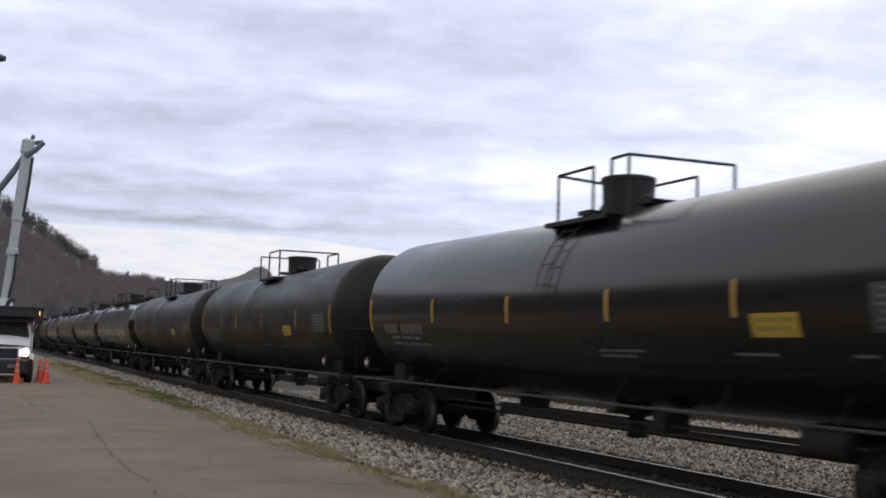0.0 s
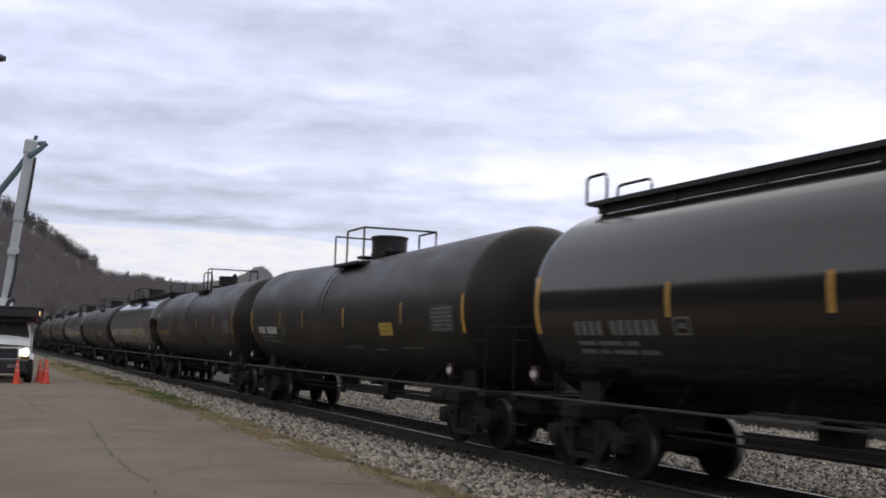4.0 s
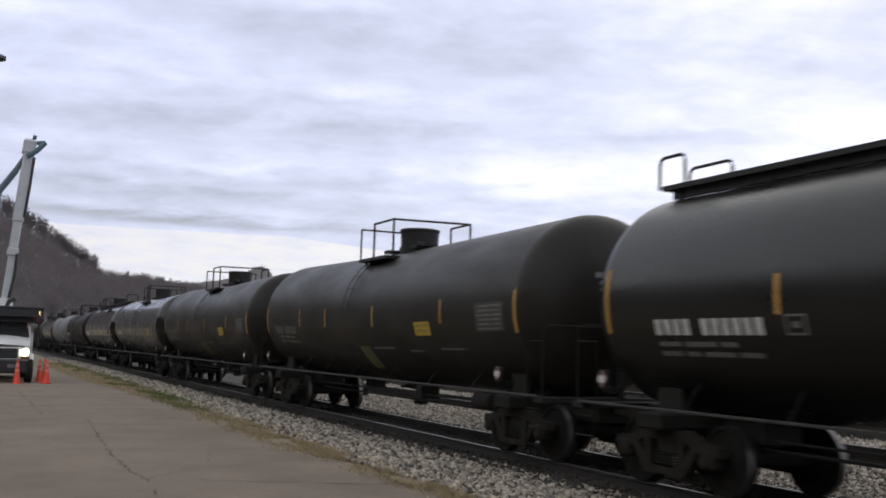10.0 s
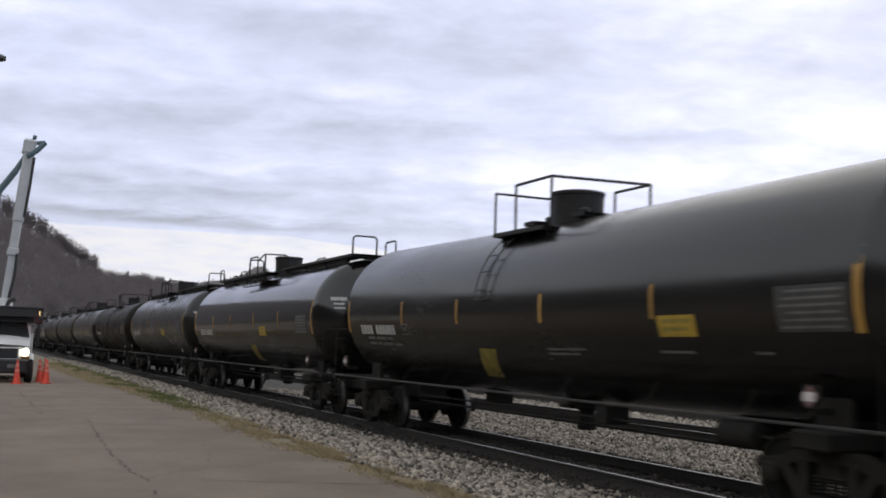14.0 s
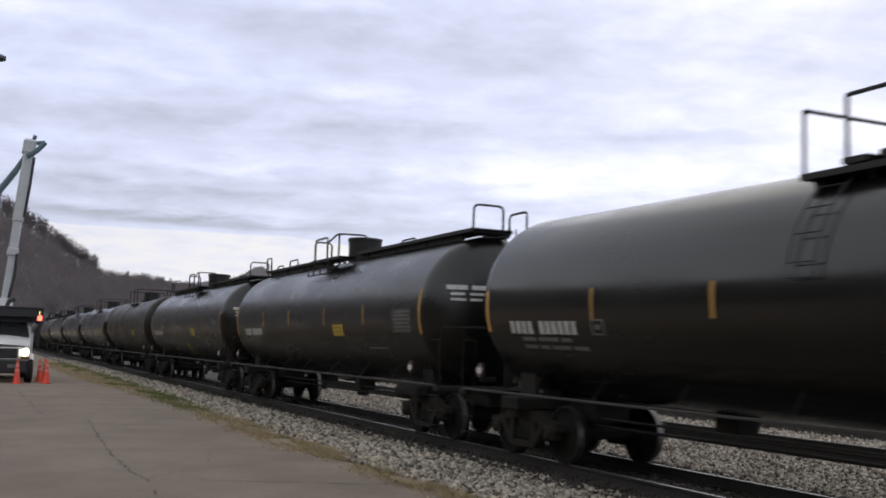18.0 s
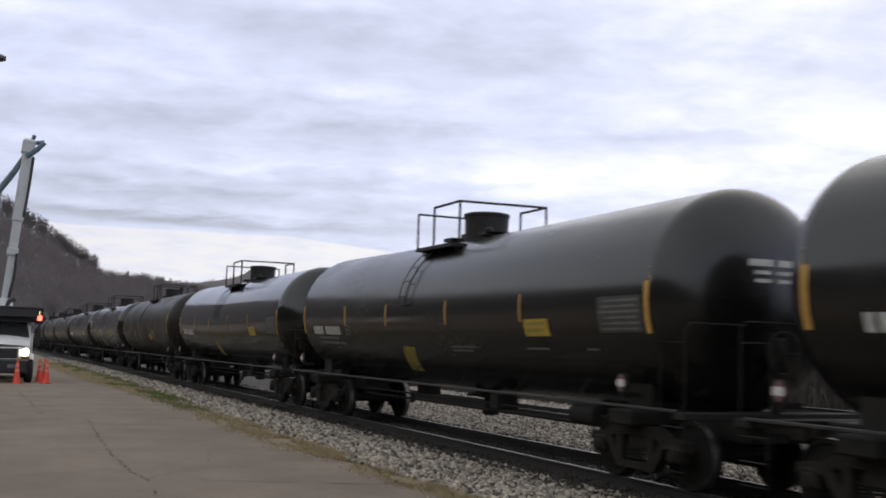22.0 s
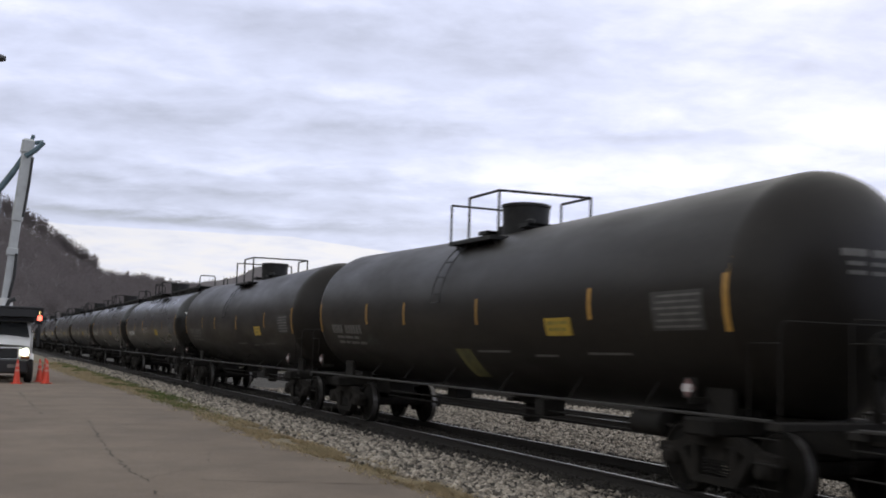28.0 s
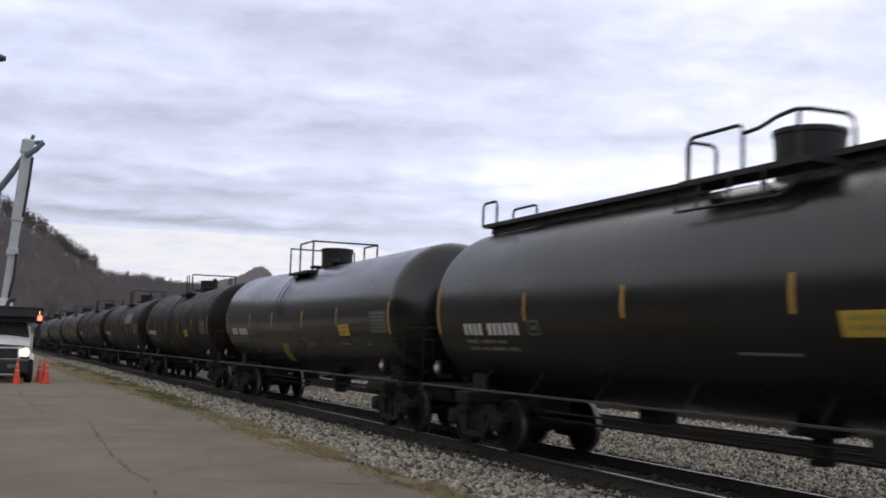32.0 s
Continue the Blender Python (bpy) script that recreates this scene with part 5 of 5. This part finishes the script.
def make_car(number, kind, paint, extras="", tags=()):
    """tags: graffiti as y0, y1, z0, z1, paint; extras: p yellow slanted mark, q primer patch, k railing set forward, n no yellow panel, o gold lettering, b bright lettering, u reflectors set high."""
    front, back = SPAN[kind]
    words = PAINT_WORDS[paint] + " " + KIND_WORDS[kind]
    if tags:
        words += ", sprayed with graffiti"
    elif "p" in extras:
        words += ", with a yellow mark"
    car = empty("tank_car", words, "tank car", group="cars of the train")
    depth = .92 if kind in "CG" else .75
    railed = kind in "AEF"
    sloped = kind in "EF"
    tank = part("tank", lambda: bent(tank_shape(front, back, depth), kind), paint, car, key="tank" + kind)
    # reflectors
    stripes, up = OWN_STRIPES.get(number, STRIPES[kind]), .2 if "u" in extras else 0.0
    for y, z0, z1, w in [(front - .03, 2.06, 2.95, .1), (back + .03, 2.06, 2.95, .1)] + [(y, 2.27, 2.72, .085) for y in stripes]:
        part("reflector", lambda: decal(-w / 2, w / 2, z0 + up, z1 + up), "yellow", tank, key="stripe%.2f%.1f" % (z1 - z0, up), m=pose(0, y, rise(kind, y) - (.03 if kind in BEND else 0)))
    ink = "stencil_gold" if "o" in extras else "stencil" if "b" in extras else "stencil_dim"
    low = .05 if sloped else .04 if kind == "A" else .02
    start = {"A": .87, "B": 1.09, "C": .6, "G": .7}.get(kind, .8)
    # owner mark and number: one plain bar for each character
    for k in range(10):
        p = front - start - (.19 * k if k < 4 else .19 * k + .17)
        part("mark_character" if k < 4 else "number_character", lambda: bent(decal(p, p - .135, 2.06 - low, 2.26 - low), kind), ink, tank, "pale painted bar", key="char%d%s" % (k, kind))
    if kind == "B" or "b" in extras:
        box = Shape()
        for a, b, z0, z1 in ((3.45, 3.78, 2.06, 2.085), (3.45, 3.78, 2.265, 2.29), (3.45, 3.49, 2.085, 2.265), (3.74, 3.78, 2.085, 2.265), (3.56, 3.68, 2.14, 2.21)):
            decal(7.72 - a, 7.72 - b, z0 - low, z1 - low, sh=box, cells=1)
        part("inspection_mark", lambda: bent(box, kind), "stencil_dim", tank, "small square painted mark", key="inspection" + kind)
    part("small_lettering", lambda: bent(bars(front - 1.1, front - 3.0, 1.78, 1.84, (3, .6, 2, .6, 4, .6, 3), bars(front - 1.1, front - 2.6, 1.90, 1.96, (3, .6, 4, .6, 2))), kind), "stencil_dim", tank, key="smallmarks" + kind)
    if "n" not in extras:
        y = -3.5 if kind == "A" else -2.25 if kind == "B" else -4.5 if kind == "E" else -4.8 if kind == "F" else -1.9 if kind == "G" else -2.6
        z = 2.01 if sloped else 1.83 if kind == "G" else 2.02
        pn = part("warning_panel", lambda: bent(decal(y, y - .76, z, z + .27), kind), "sign_yellow", tank, "yellow warning panel", key="warn" + kind)
        part("panel_text", lambda: bent(bars(y - .08, y - .68, z + .17, z + .22, (3, .4, 2, .4, 4), bars(y - .1, y - .6, z + .07, z + .12, (2, .4, 4, .4, 2))), kind), "faded_yellow", pn, key="warntext" + kind, m=pose(-.004, 0, 0))
    if "p" in extras and kind != "F":
        mark = -.53 if kind == "B" else .9 if kind == "E" else 0.0
        part("yellow_mark", lambda: bent(decal(mark, mark - (.62 if kind in "AD" else .62), 1.32 if kind != "B" else 1.23, 1.82 if kind != "B" else 1.73, -.12 if kind in "AD" else .4), kind), "dull_yellow" if kind == "A" else "faded_yellow", tank, "yellow painted mark", key="slant" + kind)
    end = back + (1.2 if sloped else 1.5)
    dp = part("data_panel", lambda: bent(decal(end, end - 1.05, 2.1 - low, 2.6 - low), kind), "panel_grey", tank, "grey block of small pale lettering", key="data" + kind)
    lines = Shape()
    for k in range(6):
        decal(end - .05 - .05 * (k % 3), end - .95 - .05 * (k % 2), 2.135 - low + k * .078, 2.165 - low + k * .078, sh=lines, cells=1, lift=.009)
    part("panel_lettering", lambda: bent(lines, kind), "stencil_dim", dp, key="datalines" + kind)
    for k, (y0, y1, z) in enumerate(() if kind in "CG" else ((-1.5, -2.6, 1.82), (-1.5, -2.4, 1.75), (-4.4, -5.1, 1.80), (-6.2, -6.5, 1.80)) if sloped else ((-.4, -1.5, 2.03) if paint == "black_gloss" else (-.55, -1.6, 1.81), (-2.9, -3.5, 1.71), (-4.5, -5.6, 1.74)) if kind == "B" else ((-.9, -2.1, 1.76), (-4.5, -5.6, 1.74), (-2.9, -3.6, 1.70))):
        part("low_lettering", lambda: bent(bars(y0, y1, z, z + .035, (1,)), kind), "stencil_dim", tank, key="low%d%s%.2f" % (k, kind, z))
    off = -.73 if kind == "B" else -.37 if kind == "F" else .17 if kind in "CG" else 0.0
    part("head_lettering", lambda: bent(head_bars([(a + off, b + off, 2.95 - .11 * r, (3.04 if r == 0 else 3.0) - .11 * r) for a, b, r in ((-.45, -.06, 0), (.02, .4, 0), (-.38, -.12, 1), (-.02, .36, 1), (-.38, -.1, 2), (-.02, .22, 2))], back, depth), kind), "stencil" if "b" in extras else "stencil_dim", tank, key="headmarks" + kind)
    rnd = random.Random(words + extras)
    for y0, y1, z0, z1, spray in tags:
        part("graffiti", bent(scrawl(rnd.randint(0, 999), y0, y1, z0, z1), kind), spray, tank, "white sprayed splash" if spray == "placard_white" else "pale sprayed scrawl")
    if "q" in extras:
        part("primer_patch", lambda: bent(decal(-2.15, -4.8, 2.72, 3.28), kind), "patch", tank, "grey primer patch", key="patch")
    # top fittings
    slide = SLIDE.get(number, -.2 if kind == "B" and paint == "black_semi" else 0.0)
    if kind == "B":
        add_panels(car, "B", "walkway_panel", 0, slide)
        # dark strips added under the panels to block the sky and darken the underside
        for k, (y0, y1) in enumerate(((-7.4, -1.3), (1.1, 7.6))):
            part("walkway_beam", lambda: Shape().box(-.5, -.43, y0, y1, 4.03, 4.155, .006), "rail_dark", car, "dark filler strip added under the walkway", key="walkfill%d" % k)
        for k in range(8):
            part("handrail", lambda: rails_b()[k], "rail_dark", car, "round bar hoop handrail", key="rail_b%d" % k, smooth=60, m=pose(0, slide if k < 4 else 0, 0))
        part("side_step", step_b, "rail_dark", car, key="step_b", smooth=60, m=pose(0, slide, 0))
        part("manway", lambda: manway(.47, .62), "rail_dark", car, "dark round manway dome", key="manway_b", m=pose(-.05, -.15 + slide, 0))
    else:
        shift = -.4 if kind == "F" else 0.0
        rails = rails_f if kind == "F" else rails_g if kind == "G" else rails_a if railed else rails_m if "m" in extras else rails_d if kind == "D" else rails_k if "k" in extras else rails_c
        add_panels(car, "A", "platform_panel", shift + slide)
        for k in range(len(rails())):
            part("handrail", lambda: rails()[k], "rail_dark", car, "pipe handrail of the platform", key="rail_%s%d" % ("k" if "k" in extras else "m" if "m" in extras else "A" if kind == "E" else kind, k), smooth=60, m=pose(0, slide, 0))
        mw = (.45, .58) if kind == "F" else (.48, .53) if railed else (.41, .44)
        part("manway", lambda: manway(*mw), "rail_dark", car, "dark round manway dome", key="manway_" + ("F" if kind == "F" else "A" if railed else "C"), m=pose(0, slide + (-.1 + shift * .2 if railed else .28 if kind == "G" else -.2 if "k" in extras else 0), 0))
        add_ladder(car, (.5 if kind != "F" else -.2) + slide)
    for k in range(2 if kind in "ABEF" else 3):
        part("valve", lambda: valves("A" if railed else kind)[k], "rail_dark", car, key="valve%s%d" % (kind, k), m=pose(0, slide + (-.35 if kind == "F" else -.8 if kind == "G" and k == 1 else 0), 0))
    if kind == "B":
        add_end_ladder(car, back - depth - .1)
    # underframe
    for s in (1, -1):
        for k, y in enumerate((-6.0, -4.1, -1.9, .4, 2.4, 4.3, 6.1)):
            part("sill_strut", lambda: Shape().tube([(-1.485, -.06, 1.08), (-1.16, .05, 1.42)], .010, 6), "frame", car, key="strut", m=pose(0, y, 0) @ pose(0, 0, 0, 0, 0, 0 if s > 0 else 180))
        part("side_sill", side_sill, "sill", car, "worn steel side sill", key="side_sill", m=pose(0, 0, 0, 0, 0, 0 if s > 0 else 180))
        part("end_frame", lambda: end_frame(s), "frame", car, key="end_frame%d" % s)
        part("end_handrail", lambda: end_rails(s), "frame", car, key="end_rails%d" % s, smooth=60)
        for x in (-1.46, 1.46):
            part("corner_rail", lambda: corner_rail(s), "frame", car, key="corner%d" % s, smooth=60, m=pose(x, s * 8.56, 0))
            part("sill_step", lambda: sill_step(s), "frame", car, key="step%d" % s, smooth=60, m=pose(x, s * 8.56, 0))
        part("coupler", lambda: coupler(s), "truck", car, "cast steel coupler", key="coupler%d" % s)
        part("brake_hose", lambda: Shape().tube([(.3, s * 8.6, .75), (.32, s * 8.8, .5), (.3, s * 9.02, .42)], .025), "frame", car, key="hose%d" % s)
        add_truck(car, s * 6.98)
    part("hand_brake", hand_brake, "frame", car, "hand brake wheel", key="hand_brake", smooth=50)
    part("brake_cylinder", lambda: Shape().turned([(.14, -.35), (.17, -.33), (.17, .33), (.1, .36)], "y", 18, (-.7, -5.2, .82)).tube([(-.7, -5.55, .82), (-.7, -6.1, .8)], .03), "frame", car, key="brakecyl")
    part("air_reservoir", lambda: Shape().turned([(.16, -.62), (.22, -.56), (.24, -.5), (.24, .5), (.22, .56), (.16, .62)], "y", 18, (.6, -4.4, .8)), "frame", car, key="airtank")
    part("brake_rigging", lambda: Shape().tube([(-.3, -6, .62), (-.3, 6, .62)], .025).tube([(-.7, -5, .8), (-.4, 5.6, .75)], .02).box(-.75, -.3, -2.2, -1.9, .7, .98, .02).box(.1, .5, 3.0, 3.5, .72, 1.0, .02), "frame", car, key="rigging")
    part("outlet_valve", lambda: Shape().turned([(.34, 1.05), (.32, .86), (.14, .82), (.13, .58), (.17, .57), (.17, .5), (.08, .48)], n=18, at=(0, -.5, 0)).box(-.5, .5, -.62, -.38, .86, .93, .02), "frame", car, "bottom outlet valve", key="outlet")
    for y, x, z in ((-6.95 if sloped else -6.75, -1.30, 1.38), (8.0, -1.40, 1.42)):
        pl = part("placard", placard, "placard_red", car, "red and white diamond placard", key="placard", m=pose(x, y, z))
        part("placard_field", lambda: Shape().add([(-.014, -.085, -.05), (-.014, .085, -.05), (-.014, .085, .05), (-.014, -.085, .05)], [(3, 2, 1, 0)]), "placard_white", pl, "white field", key="placard_field")
        part("placard_holder", lambda: Shape().box(-.006, .006, -.13, .13, -.13, .13, .003).box(-.006, .3, -.02, .02, -.2, -.12, .004), "frame", pl, key="holder", m=pose(.03, 0, 0))
    return car


# cars from the head of the train to its tail: kind, paint, extras; shift: small differences in coupling slack
CARS = [
    (10, "E", "black_satin", "p"), (9, "C", "black_old", ""),
    (8, "A", "black_matte", ""), (7, "E", "black_satin", ""), (6, "B", "black_semi", ""), (5, "E", "black_satin", "p"), (4, "B", "black_gloss", ""),
    (3, "A", "black_matte", ""), (2, "A", "black_matte", ""), (1, "F", "black_satin", ""), (0, "A", "black_matte", "p"), (-1, "B", "black_gloss", "b"),
    (-2, "D", "black_matte", "onm"), (-3, "A", "black_matte", "b"), (-4, "B", "black_gloss", ""), (-5, "D", "grey_paint", "n"), (-6, "C", "black_old", "knbu"),
    (-7, "B", "black_gloss", "pb"), (-8, "F", "black_satin", "b"), (-9, "A", "black_matte", "p"), (-10, "A", "black_matte", "p"), (-11, "B", "black_semi", "b"),
    (-12, "C", "black_old", "nb"), (-13, "B", "black_semi", "b"), (-14, "B", "black_gloss", "pb"), (-15, "E", "black_satin", "pb"), (-16, "E", "black_satin", "b"),
    (-17, "A", "black_matte", ""), (-18, "B", "black_semi", "pb"), (-19, "B", "black_semi", "b"), (-20, "E", "black_satin", "b"), (-21, "E", "black_satin", "p"),
    (-22, "G", "black_matte", ""), (-23, "E", "black_gloss", "pb"), (-24, "E", "black_satin", "pb"), (-25, "E", "black_satin", "pb"), (-26, "B", "black_semi", "b"),
    (-27, "B", "black_semi", "b"), (-28, "B", "black_semi", "b"), (-29, "B", "black_semi", "b"), (-30, "A", "black_matte", ""), (-31, "A", "black_matte", "p"),
    (-32, "C", "black_old", "nb"), (-33, "C", "black_old", "nqb"), (-34, "C", "black_old", "b"), (-35, "E", "black_satin", "pb"), (-36, "B", "black_semi", "b"),
    (-37, "E", "black_satin", "b"),
]
GRAFFITI = {
    -6: ((2.6, 1.7, 1.3, 1.85, "spray_faint"), (0, -2.1, 1.8, 2.18, "spray_faint"), (-2.5, -3.75, 1.45, 1.74, "graffiti"), (-3.05, -3.4, 1.84, 1.98, "graffiti")),
    -15: ((3.9, 3.1, 1.98, 2.2, "spray_faint"),),
    -13: ((.85, -.15, 1.6, 2.06, "graffiti"),),
    -21: ((-.15, -.95, 1.75, 2.0, "spray_faint"), (-1.35, -2.0, 1.85, 2.28, "graffiti"), (7.7, 6.9, 2.5, 3.05, "placard_white")),
    -22: ((3.15, 2.4, 1.68, 2.27, "graffiti"), (1.25, .6, 1.63, 2.18, "graffiti"), (-2.85, -3.8, 1.72, 2.27, "graffiti")),
    -31: ((4.6, 3.9, 1.75, 2.0, "spray_faint"),),
    -32: ((2.3, 1.2, 1.88, 2.16, "graffiti"), (.05, -1.7, 1.8, 2.1, "graffiti"), (-2.8, -4.2, 1.68, 1.98, "spray_faint")),
    -33: ((.7, .3, 1.5, 2.2, "spray_faint"), (-2.1, -3.6, 1.48, 1.68, "spray_faint")),
}
TRAIN = []
for number, kind, paint, extras in CARS:
    car = make_car(number, kind, paint, extras, GRAFFITI.get(number, ()))
    TRAIN.append((car, PITCH * (number + 0.169) - 7.7))


def motions():
    # the train slows by a hair in the first seconds
    slack = ((0, .5), (2, .4), (4, .08), (6, -.15), (9, -.15), (13, 0), (20.5, 0), (22, -.1), (23.5, -.15), (25, -.1), (28, 0), (32, 0))
    for car, y in TRAIN:
        walk(car, [(t, pose(TRACK_X, y + SPEED * t + d, 0)) for t, d in slack])
    # every wheelset turns alike: one action serves them all
    turn = math.degrees(SPEED / WHEEL_R) / FPS
    walk(WHEELSETS[0], [(i / FPS, pose(0, 0, 0, -(turn * i) % 360, 0, 0)) for i in range(32 * FPS + 1)])
    keys = WHEELSETS[0].animation_data
    for w in WHEELSETS[1:]:
        w.rotation_mode = "QUATERNION"
        own = w.animation_data_create()
        own.action = keys.action
        own.action_slot = keys.action_slot
    # the boom sways a little
    base = BOOM.matrix_basis.copy()
    walk(BOOM, [(t, base @ pose(0, 0, 0, 0, a, 0)) for t, a in ((0, -.6), (1.5, -.3), (3.5, .35), (5.5, .2), (7, 0), (14, 0), (20, -.05), (22, -.3), (23.5, -.6), (27.5, -.6), (32, -.65))])
    # strobe: the lit side swings to the front in each five sixths of a second
    here, rows, angle = STROBE.matrix_basis.copy(), [], 180.0
    for i in range(32 * FPS + 1):
        phase = (i / FPS + 0.067) % (5 / 6)
        front = .25 < phase < .62
        if front and angle % 360:
            angle = min(angle + 80, math.ceil(angle / 360) * 360)
        elif not front and angle % 360 != 180:
            angle = min(angle + 80, math.floor(angle / 360) * 360 + 180)
        rows.append((i / FPS, here @ pose(0, 0, 0, 0, 0, angle)))
    walk(STROBE, rows)


motions()
